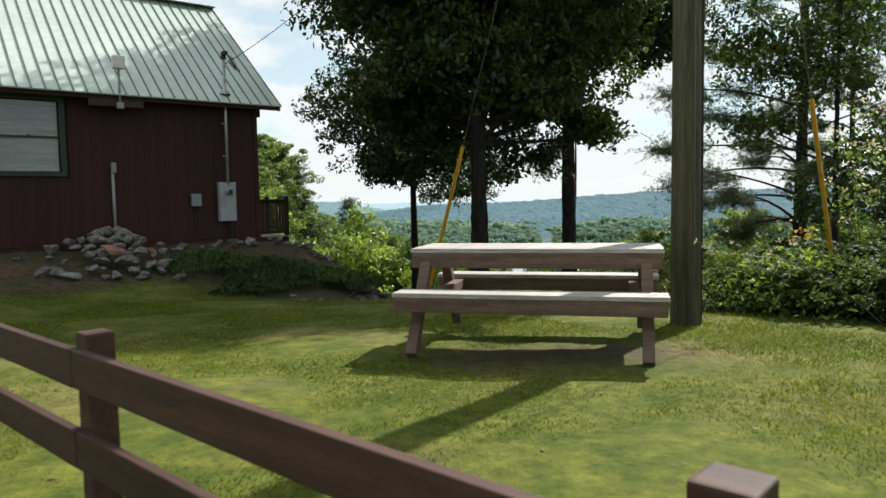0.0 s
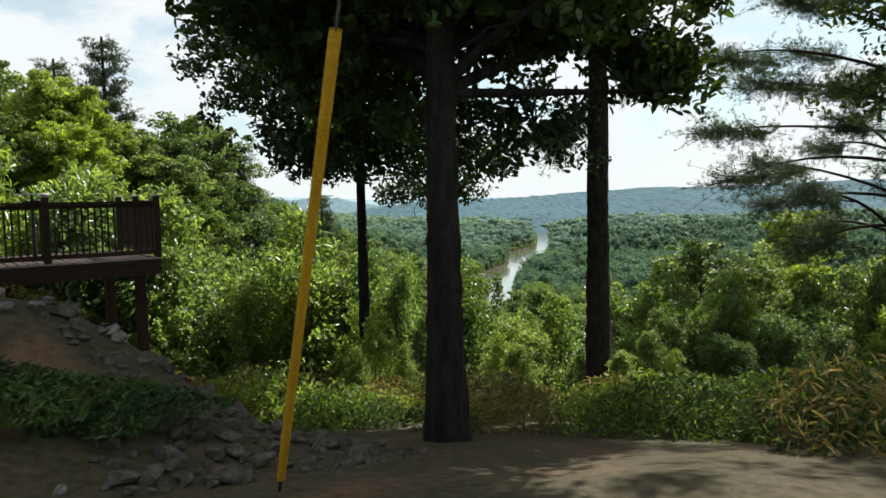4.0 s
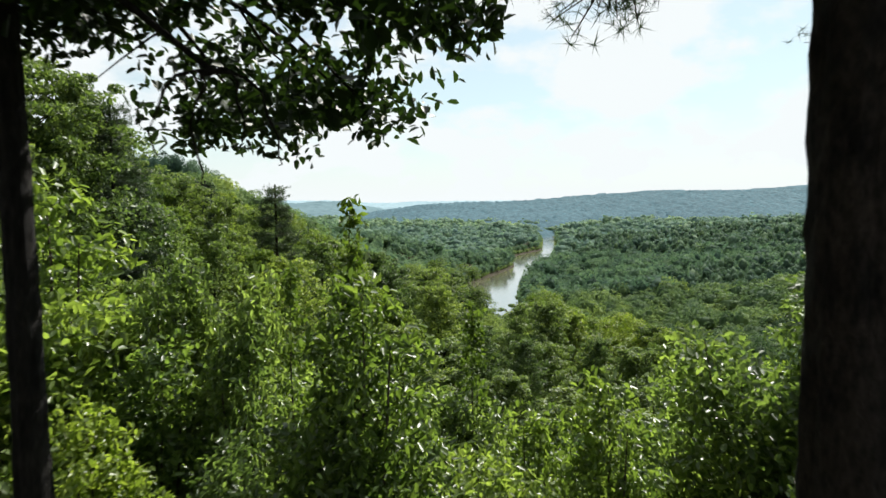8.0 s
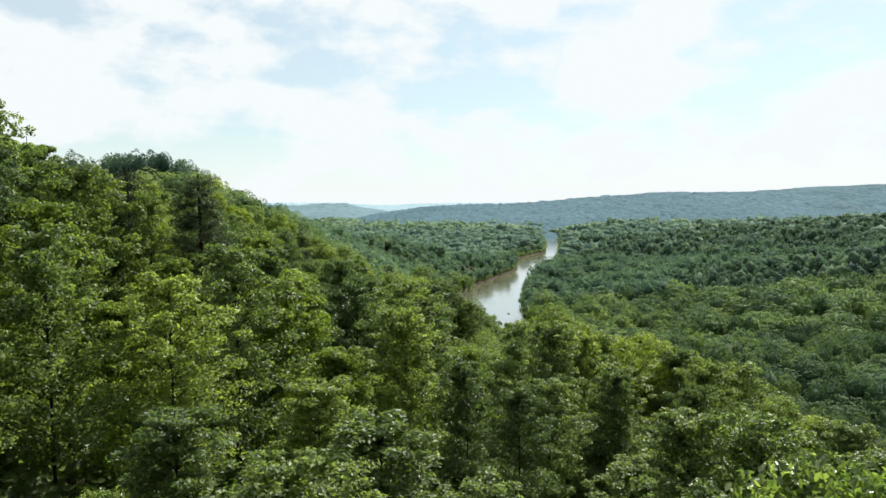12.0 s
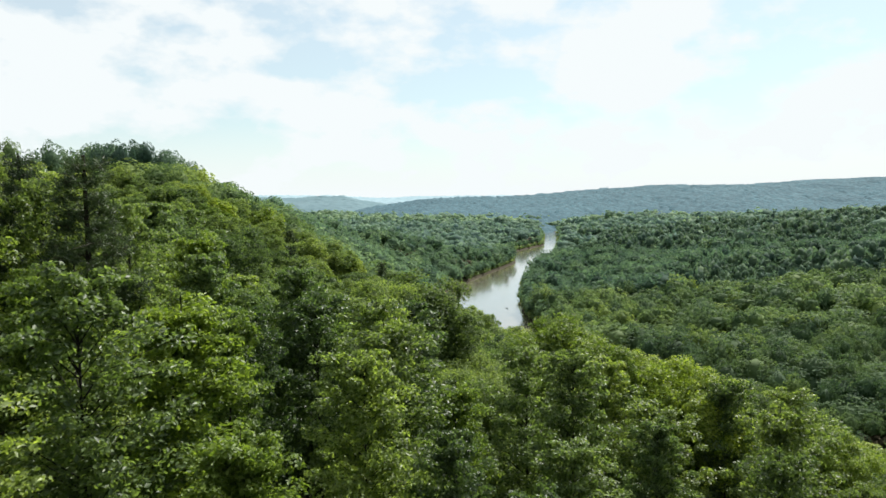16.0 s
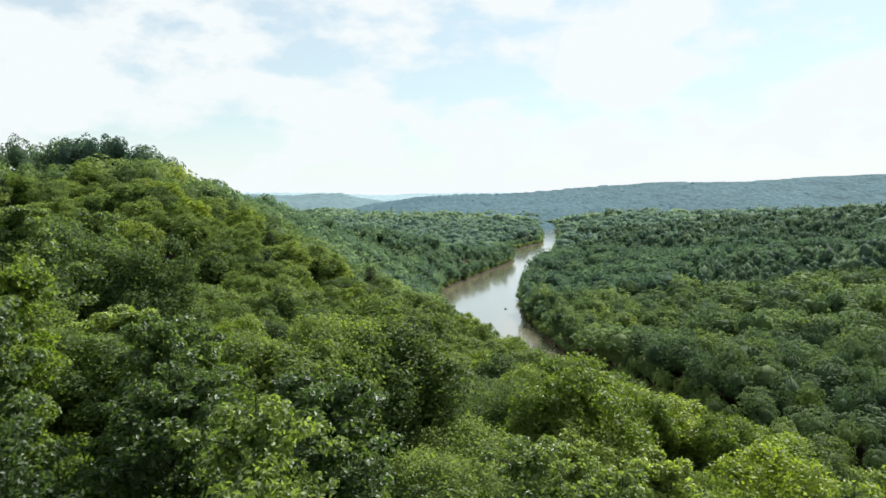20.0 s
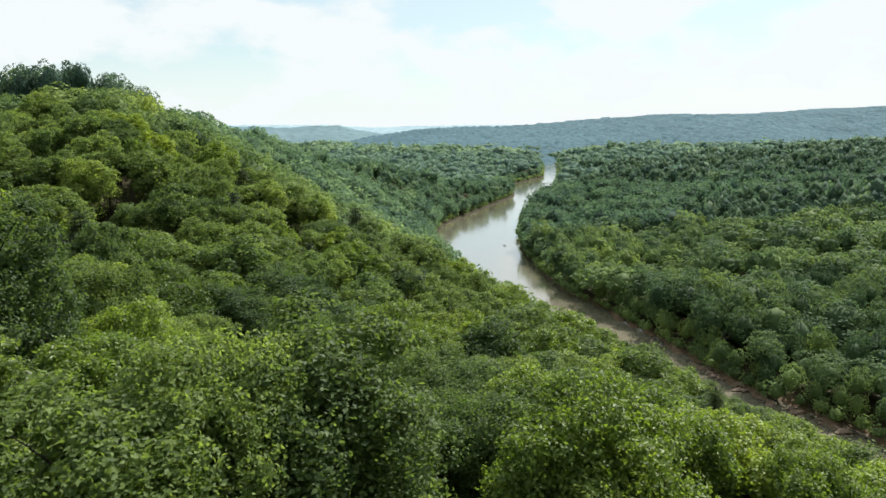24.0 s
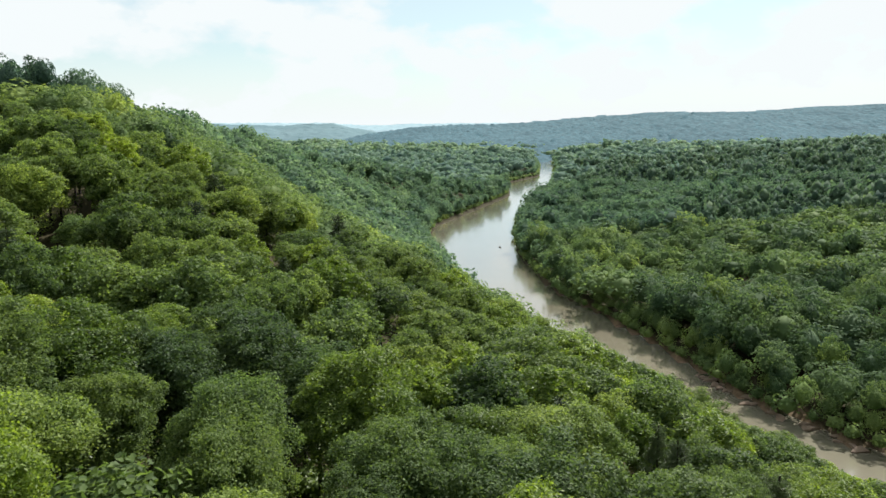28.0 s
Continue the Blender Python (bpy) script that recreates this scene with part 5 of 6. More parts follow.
# prostrate junipers on the bank below the cabin wall
for k, (al, out, rx, ry, h) in enumerate(((-1.2, 1.6, 1.0, 0.7, 0.34), (-0.1, 1.9, 1.1, 0.7, 0.36), (0.8, 2.1, 0.9, 0.55, 0.28), (-0.5, 2.5, 0.9, 0.5, 0.26), (1.6, 2.2, 0.8, 0.5, 0.22))):
    x, y = WALL_AT + WALL_U * al + WALL_N * out
    j = thing("juniper", pose(*spot(x, y), 0, 0, 38), "low spreading green juniper on the bank", "shrub", "junipers on the bank")
    n = 2600
    a, r = vrng.uniform(0, 6.28, n), np.sqrt(vrng.uniform(0, 1, n))
    lump = 1 + 0.25 * np.sin(a * 5 + k)
    p = np.stack([np.cos(a) * r * rx * lump, np.sin(a) * r * ry * lump, h * (1 - r ** 2) * vrng.uniform(0.5, 1.0, n) + 0.05], -1)
    v, f = leaves(vrng, p, 0.12, 0.16, -0.5)
    child("sprays", mesh_from("sprays", v, tri_quads(f), JUNIPER), j)
    tagged(child("branches", mesh_from("branches", *join([tube([(0, 0, 0), q], [0.015, 0.004], 4) for q in p[:14]]), TWIG), j), kind="stuff")


# ---- stones of the bank ----
def stone_mesh(rng, flat=0.55):
    bm = bmesh.new()
    bmesh.ops.create_icosphere(bm, subdivisions=2, radius=0.5)
    for _ in range(12):
        n = Vector(rng.normal(size=3)).normalized()
        d = rng.uniform(0.2, 0.36)
        for p in bm.verts:
            over = p.co.dot(n) - d
            if over > 0:
                p.co -= n * over
    for p in bm.verts:
        p.co += Vector(rng.normal(0, 0.012, 3))
        p.co.z *= flat
    me = bpy.data.meshes.new("rock")
    bm.to_mesh(me)
    bm.free()
    return me


srng = np.random.default_rng(9)
stones = [stone_mesh(srng, f) for f in (0.45, 0.6, 0.7, 0.35, 0.55)]
for me in stones:
    me.materials.append(ROCK)
rubble = [stone_mesh(srng, f) for f in (0.45, 0.6, 0.4)]
for me in rubble:
    me.materials.append(ROCK_SHADED)
red_stone = stone_mesh(srng, 0.4)
red_stone.materials.append(ROCK_RED)


def put_stone(me, al, out, size, lift=0.0, tilt=25, label="angular grey fieldstone on the bank"):
    x, y = WALL_AT + WALL_U * al + WALL_N * out
    ob = new("rock", me)
    ob.matrix_basis = pose(x, y, ground_z(x, y) + size * 0.12 + lift, *(float(srng.uniform(-tilt, tilt)) for _ in range(2)), float(srng.uniform(0, 360))) @ Matrix.Diagonal((size, size * float(srng.uniform(0.6, 0.95)), size, 1))
    tagged(ob, label, "rock", "stones of the bank")


for _ in range(75):                                        # the heap by the wall pipe
    al, out = srng.normal(-2.75, 0.55), abs(srng.normal(0.95, 0.42)) + 0.25
    heap = max(0, 0.46 - 0.30 * math.hypot((al + 2.7) / 0.8, (out - 0.9) / 0.8))
    put_stone(stones[int(srng.integers(5))], al, out, float(srng.uniform(0.16, 0.48)), heap)
put_stone(red_stone, -2.8, 1.45, 0.72, 0.22, 15, "large rusty red flat stone on the heap")
put_stone(red_stone, -2.2, 1.3, 0.4, 0.2, 15, "rusty red flat stone on the heap")
for _ in range(34):                                        # the row at the wall's foot
    put_stone((stones + rubble)[int(srng.integers(8))], srng.uniform(-1.6, 2.2), srng.uniform(0.25, 0.75), float(srng.uniform(0.12, 0.36)), 0.03)
for _ in range(230):                                       # rubble at the bank's end
    al = srng.uniform(1.2, 4.4)
    put_stone(rubble[int(srng.integers(3))], al, srng.uniform(0.3, 3.6), float(srng.uniform(0.1, 0.24) if srng.uniform() < 0.7 else srng.uniform(0.24, 0.42)), 0.0)
for _ in range(5):
    put_stone(stones[int(srng.integers(5))], srng.uniform(-0.5, 1.5), srng.uniform(2.8, 3.5), float(srng.uniform(0.12, 0.24)), 0.0, label="pale stone at the foot of the bank")

# fallen leaves on the lawn
lrng = np.random.default_rng(15)
n = 420
lx, ly = lrng.uniform(-4, 7, n), lrng.uniform(2.2, 13, n)
patch = lrng.uniform(size=n) < 0.75
lx[patch], ly[patch] = lrng.normal(4.4, 0.8, patch.sum()), lrng.normal(9.7, 0.6, patch.sum())
p = np.stack([lx, ly, terrain(lx, ly) + 0.018], -1)
v, f = leaves(lrng, p, 0.055, 0.6, 0.0)
v[:, 2] = np.repeat(p[:, 2], 4) + (v[:, 2] - np.repeat(p[:, 2], 4)) * 0.25
tagged(new("leaf_litter", mesh_from("leaf_litter", v, tri_quads(f), DRY_LEAF)), "scattered dry brown leaves on the lawn", "leaves", kind="stuff")

# ---- the lawn's blades ----
n = 420000
gx_ = lrng.uniform(-8, 9, n)
gy_ = 1.2 + 12.5 * lrng.uniform(0, 1, n) ** 1.35
keep = np.abs(gx_ - 0.3) < 0.72 * (gy_ + 0.6)
g_o = (gx_ - WALL_AT[0]) * WALL_N[0] + (gy_ - WALL_AT[1]) * WALL_N[1]
keep &= (g_o > 2.3 + 1.0 * step(-1.5, 1.0, (gx_ - WALL_AT[0]) * WALL_U[0] + (gy_ - WALL_AT[1]) * WALL_U[1])) | (gx_ > 1)
keep &= gy_ - np.interp(gx_, LAWN_X, LAWN_Y) + 0.4 * np.sin(gx_ * 1.9) < lrng.normal(0, 0.7, n)
keep &= ~((np.abs(gx_ - 4.6) < 1.3) & (np.abs(gy_ - 9.7) < 0.75))
keep &= ~((np.abs(gx_ - 1.1) < 1.05) & (np.abs(gy_ - 5.75) < 0.42) & (lrng.uniform(size=n) < 0.8))
worn = np.sin(gx_ * 1.9 + 0.5) * np.cos(gy_ * 1.45) + 0.5 * np.sin(gx_ * 4.1 + gy_ * 3.3)
keep &= lrng.uniform(-1.6, 1.0, n) < 0.85 - worn * 0.25
gx_, gy_ = gx_[keep], gy_[keep]
n = len(gx_)
root = np.stack([gx_, gy_, terrain(gx_, gy_) - 0.005], -1)
ang = lrng.uniform(0, 6.28, n)
hgt = lrng.uniform(0.010, 0.026, n) * (1 + 0.4 * (gx_ > 2.2))
w = np.stack([np.cos(ang), np.sin(ang), 0 * ang], -1) * (0.0022 + 0.0005 * gy_)[:, None]
tip = root + np.stack([lrng.normal(0, 0.022, n), lrng.normal(0, 0.022, n), hgt], -1)
v = np.stack([root - w, root + w, tip], 1).reshape(-1, 3)
tagged(new("lawn_grass", mesh_from("lawn_grass", v, np.arange(3 * n).reshape(-1, 3), GRASS)), "short mown sunlit green grass with dry patches", "grass", kind="stuff")


# ---- the woods on the hillside and in the valley ----
frng = np.random.default_rng(77)


def lobed_crown(rng, radii, lobes, per, length, middle=10.2, aspect=0.6):
    """A crown of rounded boughs of uneven reach, each covered with leaves that turn outwards, with gaps between them."""
    rx, ry, rz = radii
    k = np.arange(lobes) + 0.5
    up = 1 - 1.62 * k / lobes
    a = k * 2.39996 + rng.normal(0, 0.25, lobes)
    flat = np.sqrt(np.clip(1 - up ** 2, 0, 1))
    out = np.stack([np.cos(a) * flat, np.sin(a) * flat, up], -1)
    reach = rng.uniform(0.48, 0.92, (lobes, 1))
    mids = out * reach * np.array(radii) + [0, 0, middle]
    size = rx * rng.uniform(0.18, 0.36, lobes)
    pieces = []
    for m, o, r in zip(mids, out, size):
        tufts = unit(rng.normal(size=(14, 3)) * 0.75 + o * 0.55 + [0, 0, 0.42])
        n = int(per * (r / (0.30 * rx)) ** 2)
        d = unit(np.repeat(tufts, n // 14 + 1, axis=0)[:n] + rng.normal(0, 0.30, (n, 3)))
        bulge = 1 + 0.16 * np.sin(d[:, :1] * 5 + d[:, 1:2] * 4 + m[0]) * np.cos(d[:, 2:] * 5 + m[1])
        p = m + d * bulge * r * rng.uniform(0.5, 1.3, (n, 1)) * [1, 1, 0.9]
        pieces.append(leaves(rng, p, length, aspect, facing=d, wild=0.8))
    n = lobes * per // 7                                   # the shaded leaves inside
    d = unit(rng.normal(size=(n, 3))) * rng.uniform(0, 1, (n, 1)) ** 0.4
    pieces.append(leaves(rng, d * np.array(radii) * [0.6, 0.6, 0.72] + [0, 0, middle - 0.3], length * 1.9, 0.7))
    n = lobes * per // 14                                  # thin low boughs
    d = unit(rng.normal(size=(n, 3))) * rng.uniform(0.3, 1, (n, 1))
    pieces.append(leaves(rng, d * [rx * 0.7, ry * 0.7, 2.6] + [0.3, 0.2, middle - rz * 1.05], length * 1.3, 0.6))
    v, f = join(pieces)
    return v, tri_quads(f), mids


def hardwood(rng, label, name, lobes, per, leaf, radii, length):
    """A full-grown crown about 8 m across on a 15 m tree, foot at the origin."""
    t = thing(name, pose(0, 0, 0), label, "tree", "woods on the hillside")
    v, f, mids = lobed_crown(rng, radii, lobes, per, length)
    ends = [(float(np.clip((m[2] - 2.2) / 11.2, 0.3, 0.9)), m, 0.05) for m in mids[::3]]
    child("trunk", trunk_mesh("trunk", rng, 11.2, 0.18, ends, BARK, 6, 0.03, twigs=0), t)
    child("crown", mesh_from("crown", v, f, leaf), t)
    return t


def slim_tree(rng, label, name, boughs, per, leaf, wide, length):
    """A young forest tree of about 13 m with a slender trunk and open layers of leaf sprays, foot at the origin."""
    t = thing(name, pose(0, 0, 0), label, "tree", "woods on the hillside")
    share = np.sort(rng.uniform(0.26, 1.0, boughs))
    a = np.arange(boughs) * 2.39996 + rng.normal(0, 0.4, boughs)
    reach = wide * np.sin(np.clip(1.12 - share, 0.06, 1) ** 0.75 * 2.1) * rng.uniform(0.45, 1.12, boughs)
    tips = np.stack([np.cos(a) * reach, np.sin(a) * reach, share * 12.2 + 0.35 * reach + 0.4], -1)
    boughwork = []
    pieces = []
    for sh, e in zip(share, tips):
        root = np.array([0, 0, sh * 12.2])
        mid = (root + e) / 2 + [0, 0, 0.1 * np.linalg.norm(e - root)]
        boughwork.append(tube([root - [0, 0, 0.25], mid, e], [0.024, 0.015, 0.006], 4))
        for back in (1.0, 0.66, 0.3) if rng.uniform() < 0.55 else (1.0, 0.5):
            m = root + (e - root) * back
            r = rng.uniform(0.42, 0.85) * (0.6 + 0.5 * (1 - sh))
            d = unit(rng.normal(size=(per, 3))) * rng.uniform(0.2, 1, (per, 1)) ** 0.5
            p = m + d * r * [1.15, 1.15, 0.55]
            pieces.append(leaves(rng, p, length, 0.55, facing=d * 0.6 + [0, 0, 0.5], wild=0.9))
    v, f = join(pieces)
    child("trunk", trunk_mesh("trunk", rng, 13.0, 0.095, [], BARK, 6, 0.004, 1.2, 14, 0.15, 0), t)
    tagged(child("branchwork", mesh_from("branchwork", *join(boughwork), BARK), t), kind="stuff")
    child("crown", mesh_from("crown", v, tri_quads(f), leaf), t)
    return t


LABELS = (("full green oak in the hillside woods", CROWN, (3.5, 3.3, 3.9), "oak_tree"), ("broad green hardwood in the hillside woods", CROWN, (3.9, 3.7, 3.3), "hardwood_tree"),
          ("yellow-green hardwood in the hillside woods", LEAF_BRIGHT, (3.2, 3.4, 3.6), "sweetgum_tree"), ("dark green hardwood in the hillside woods", CROWN_DEEP, (3.5, 3.3, 4.0), "hickory_tree"))
close_kinds = [hardwood(frng, lab, name, 40, 900, leaf, r, 0.165) for lab, leaf, r, name in LABELS]
near_kinds = [hardwood(frng, lab, name, 30, 340, leaf, r, 0.29) for lab, leaf, r, name in LABELS]
slim_kinds = [slim_tree(frng, lab, name, 74, per, leaf, wide, 0.185) for lab, name, per, leaf, wide in
              (("slender green oak with open layered boughs", "slender_oak", 120, LEAF, 2.7), ("slender sunlit sweetgum with a pointed top", "slender_sweetgum", 120, LEAF_BRIGHT, 2.1),
               ("dark slender hickory among the hillside trees", "slender_hickory", 110, LEAF_MID, 2.6), ("open-crowned young hardwood on the slope", "young_hardwood", 90, LEAF, 3.2))]
pines = [pine(frng, "tall dark pine above the hillside woods", (0, 0, 0), 17.0, 0.2, 4.5, 3.0, 20, 56, 0.24, 9, 0.06, "woods on the hillside", sides=6, twigs=0),
         pine(frng, "open-crowned pine above the hillside woods", (0, 0, 0), 16.0, 0.2, 7.5, 3.2, 14, 60, 0.24, 9, 0.06, "woods on the hillside", sides=6, twigs=0)]


def canopy_noise(x, y):
    return 1.3 * np.sin(x * 0.11 + 1.3) * np.cos(y * 0.087 + 0.4) + 0.8 * np.sin(x * 0.23 - y * 0.19)


used = set()


def plant(ob, x, y, top, full):
    """Stands a copy (the first time the original) so that its tip reaches top."""
    z = ground_z(x, y)
    s = float(np.clip((top - z) / full, 0.45, 1.7))
    m = pose(x, y, z, 0, 0, float(frng.uniform(0, 360)))
    q = float(frng.uniform(0.8, 1.15)) * (float(np.clip(s, 0.7, 1.05)) if y < 82 else float(np.clip(s * 1.15, 0.85, 1.3)) if y < 110 else float(np.clip(s * 1.3, 0.95, 1.55)))
    if ob.name not in used:
        used.add(ob.name)
        ob.matrix_basis = m @ Matrix.Diagonal((q, q, s, 1))
        return
    copy_thing(ob, m @ Matrix.Diagonal((q / ob.scale[0], q / ob.scale[1], s / ob.scale[2], 1)))


def canopy_top(x, y):
    """The height that the treetops reach on the near hillside."""
    base = terrain(x, y) + np.interp(y, (40, 52, 75, 160, 300), (7.0, 9.0, 13.5, 15.5, 15))
    base = base + np.clip(0.35 * (-8 - x), 0, 5) * (y < 110)
    path_x = np.interp(y, (30, 60, 90), (3.7, 6.2, 9.0))
    gap = (x - path_x > -1.0) & (x - path_x < 0.17 * (y - 29) - 0.04 * (y - 30) + 1) & (y < 72)
    over = np.where(gap, -0.22 * (y - 29) - 0.8, np.where((np.abs(x - path_x) < 9) & (y < 100), np.interp(y, (36, 50, 70, 100), (-3.6, -3.8, -4.4, -6.5)), 99))
    open_x = 6.3 + 0.1035 * (y - 31.4)                   # the hollow through which the river shows
    over = np.where(np.abs(x - open_x) < 4.0 + 0.0485 * (y - 31.4), np.minimum(over, -0.6 - 0.154 * (y - 31.4)), over)
    return np.minimum(base + canopy_noise(x, y), over)


hill_spots = []
for y0, y1, gap in ((43, 82, 4.6), (83, 110, 7.0), (111, 235, 8.0)):
    for y in np.arange(y0, y1, gap):
        for x in np.arange(-100, 125, gap):
            px, py = x + frng.uniform(-0.36, 0.36) * gap, y + frng.uniform(-0.36, 0.36) * gap
            if abs(px - 3.5) < 0.70 * py + 6 and px < bank_left(py) - 1:
                hill_spots.append((px, py))
for side in range(30):                                     # trees beside the deck and the right-hand edge
    hill_spots.append((float(frng.uniform(-30, -8.5)), float(frng.uniform(32, 46))))
    hill_spots.append((float(frng.uniform(16, 36)), float(frng.uniform(27, 44))))
hill_spots.sort(key=lambda p: p[1])
for px, py in hill_spots:
    top = float(canopy_top(px, py)) - abs(frng.normal(0, 1.9 if py < 100 else 2.7)) + 0.5 + 0.8 * (py > 100)
    if py < 80 and frng.uniform() < 0.12:
        continue
    if py < 47 and px < -8:
        top = frng.uniform(1.0, 6.5) + 0.22 * (-px - 12)
    if py < 45 and px > 14:
        top = frng.uniform(-3, 1)
    if frng.uniform() < 0.10 and abs(px - 5) > (17 if py < 95 else 9):
        plant(pines[int(frng.integers(2))], px, py, top + 0.6, 17)
    else:
        kinds = slim_kinds if py < 82 or (py < 116 and frng.uniform() < 0.45) else close_kinds if py < 150 else near_kinds
        plant(kinds[int(frng.choice(4, p=(0.32, 0.24, 0.18, 0.26)))], px, py, top, 13.3 if kinds is slim_kinds else 14.3)
plant(pines[0], -8.9, 67.8, 1.6, 17)
plant(pines[0], -13.5, 47.0, 4.2, 17)
plant(pines[1], -17.0, 44.0, 7.5, 16.5)
plant(pines[0], -15.0, 43.0, 9.2, 17)
plant(pines[0], -19.5, 47.0, 9.0, 17)
plant(pines[0], -9.5, 46.0, 4.2, 17)
plant(pines[0], -11.6, 47.6, 5.2, 17)
for k, px, py, top in ((0, -12.5, 40.0, 4.5), (3, -11.2, 43.0, 5.8), (1, -9.8, 39.0, 2.6), (2, -16.0, 41.0, 6.5), (3, -18.0, 63.5, 6.0), (0, -21.5, 66.0, 6.5), (2, -15.5, 60.0, 3.5), (3, 9.7, 31.8, -0.1), (1, 11.8, 35.0, -1.2), (3, 13.2, 35.5, -0.9)):
    plant(slim_kinds[k], px, py, top, 13.3)


def blob(rng, lobes, per, size, core=0.30):
    """A small tree crown, one metre tall and wide, of rounded leafy boughs, for woods seen from afar."""
    hv, hf = egg(rng, (core, core, core * 1.05), 1, 0.12)
    k = np.arange(lobes) + 0.5
    up, a = 1 - 1.5 * k / lobes, k * 2.39996 + rng.normal(0, 0.3, lobes)
    flat = np.sqrt(np.clip(1 - up ** 2, 0, 1))
    mids = np.stack([np.cos(a) * flat, np.sin(a) * flat, up], -1) * rng.uniform(0.24, 0.40, (lobes, 1))
    d = unit(np.repeat(unit(mids) * 0.5 + [0, 0, 0.3], per, axis=0) + rng.normal(0, 0.62, (lobes * per, 3)))
    r = np.repeat(rng.uniform(0.10, 0.17, (lobes, 1)), per, axis=0)
    pts = np.repeat(mids, per, axis=0) + d * r * rng.uniform(0.8, 1.08, (len(d), 1))
    v, f = leaves(rng, pts, size, 0.8, facing=d, wild=0.38)
    return join([(hv, hf), (v, tri_quads(f))])


def scatter(name, label, places, widths, heights, blobs, mat):
    """Many small crowns as one mesh: places are the crowns' middles."""
    pick = frng.integers(len(blobs), size=len(places))
    turn = frng.uniform(0, 6.28, len(places))
    vs, fs, n = [], [], 0
    for k, (bv, bf) in enumerate(blobs):
        idx = np.nonzero(pick == k)[0]
        c, s = np.cos(turn[idx])[:, None], np.sin(turn[idx])[:, None]
        x = (bv[None, :, 0] * c - bv[None, :, 1] * s) * widths[idx, None] + places[idx, None, 0]
        y = (bv[None, :, 0] * s + bv[None, :, 1] * c) * widths[idx, None] + places[idx, None, 1]
        z = bv[None, :, 2] * heights[idx, None] + places[idx, None, 2]
        vs.append(np.stack([x, y, z], -1).reshape(-1, 3))
        fs.append((bf[None] + (np.arange(len(idx)) * len(bv))[:, None, None]).reshape(-1, 3) + n)
        n += len(idx) * len(bv)
    me = mesh_from(name, np.concatenate(vs), np.concatenate(fs), mat)
    fine = len(blobs[0][0]) > 900                          # single trees stand out less far off
    tone = np.clip(frng.normal(0.45, 0.24 if fine else 0.15, len(places)), 0.02, 1.0)
    tone[frng.uniform(size=len(places)) < (0.06 if fine else 0.02)] = 0.02
    each = np.concatenate([np.repeat(tone[pick == k], len(bv)) for k, (bv, _) in enumerate(blobs)])
    me.attributes.new("tint", "FLOAT", "POINT").data.foreach_set("value", each.astype(np.float32))
    return tagged(new(name, me), label, "forest", kind="stuff")


def grid_spots(x0, x1, y0, y1, gap):
    gx, gy = np.meshgrid(np.arange(x0, x1, gap), np.arange(y0, y1, gap))
    gx = gx + frng.uniform(-0.42, 0.42, gx.shape) * gap
    gy = gy + frng.uniform(-0.42, 0.42, gy.shape) * gap
    return gx.ravel(), gy.ravel()


fine_blobs = [blob(frng, 30, 34, 0.050) for _ in range(8)]
plain_blobs = [blob(frng, 24, 15, 0.078) for _ in range(7)]
mid_blobs = [blob(frng, 18, 7, 0.115) for _ in range(6)]
coarse_blobs = [blob(frng, 9, 3, 0.20, 0.34) for _ in range(5)]


def woods(name, label, x, y, keep, blobs, width, tall, mat=WOODS, uneven=1.0):
    x, y = x[keep], y[keep]
    n = len(x)
    big = 1 + uneven * (0.22 * np.sin(x * 0.031 + 0.7) * np.cos(y * 0.027) + 0.13 * np.sin(x * 0.07 + y * 0.05))
    h = tall * frng.uniform(0.68, 1.25, n) * big
    wd = width * np.clip(np.exp(frng.normal(0, 0.3, n)), 0.5, 1.9) * big
    crown = np.minimum(h * 0.88, wd * 1.35)
    z = terrain(x, y) + h - crown * 0.42
    return scatter(name, label, np.stack([x, y, z], -1), wd, crown, blobs, mat)


hx, hy = grid_spots(-175, 100, 235, 300, 7.8)
ymax = 235
woods("hillside_woods", "dense green hardwood forest on the steep hillside", hx, hy, (hy > ymax) & (hx < bank_left(hy) + 1) & (np.abs(hx - 5) < 0.72 * hy + 10), fine_blobs, 11.8, 11.8, uneven=0.3)
hx, hy = grid_spots(-230, 100, 300, 420, 8.2)
woods("upper_woods", "green hardwood forest up to the knoll", hx, hy, (hx < bank_left(hy) + 1) & (np.abs(hx - 5) < 0.72 * hy + 10), plain_blobs, 12.2, 12.8, uneven=0.3)
hx, hy = grid_spots(-420, 60, 420, 760, 9.0)
woods("ridge_woods", "green forest on the far end of the ridge", hx, hy, (hx < bank_left(hy) + 1) & (np.abs(hx) < 0.72 * hy), mid_blobs, 12, 14, WOODS_HAZY)
hx, hy = grid_spots(40, 330, 225, 400, 9.0)
woods("riverside_woods", "green riverside forest of full rounded crowns", hx, hy, (hx > bank_right(hy) + 7.5) & (hx < 0.70 * hy + 25), fine_blobs, 13.6, 16.5)
hx, hy = grid_spots(40, 420, 400, 560, 9.2)
woods("floodplain_woods", "green forest on the flat valley floor", hx, hy, (hx > bank_right(hy) + 4) & (hx < 0.70 * hy + 25), plain_blobs, 14, 17.5)
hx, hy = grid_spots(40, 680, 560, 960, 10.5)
woods("valley_woods", "green forest across the valley floor", hx, hy, (hx > bank_right(hy) + 4) & (hx < 0.70 * hy + 25), mid_blobs, 14, 17, WOODS_HAZY)
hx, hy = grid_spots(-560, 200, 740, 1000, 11)
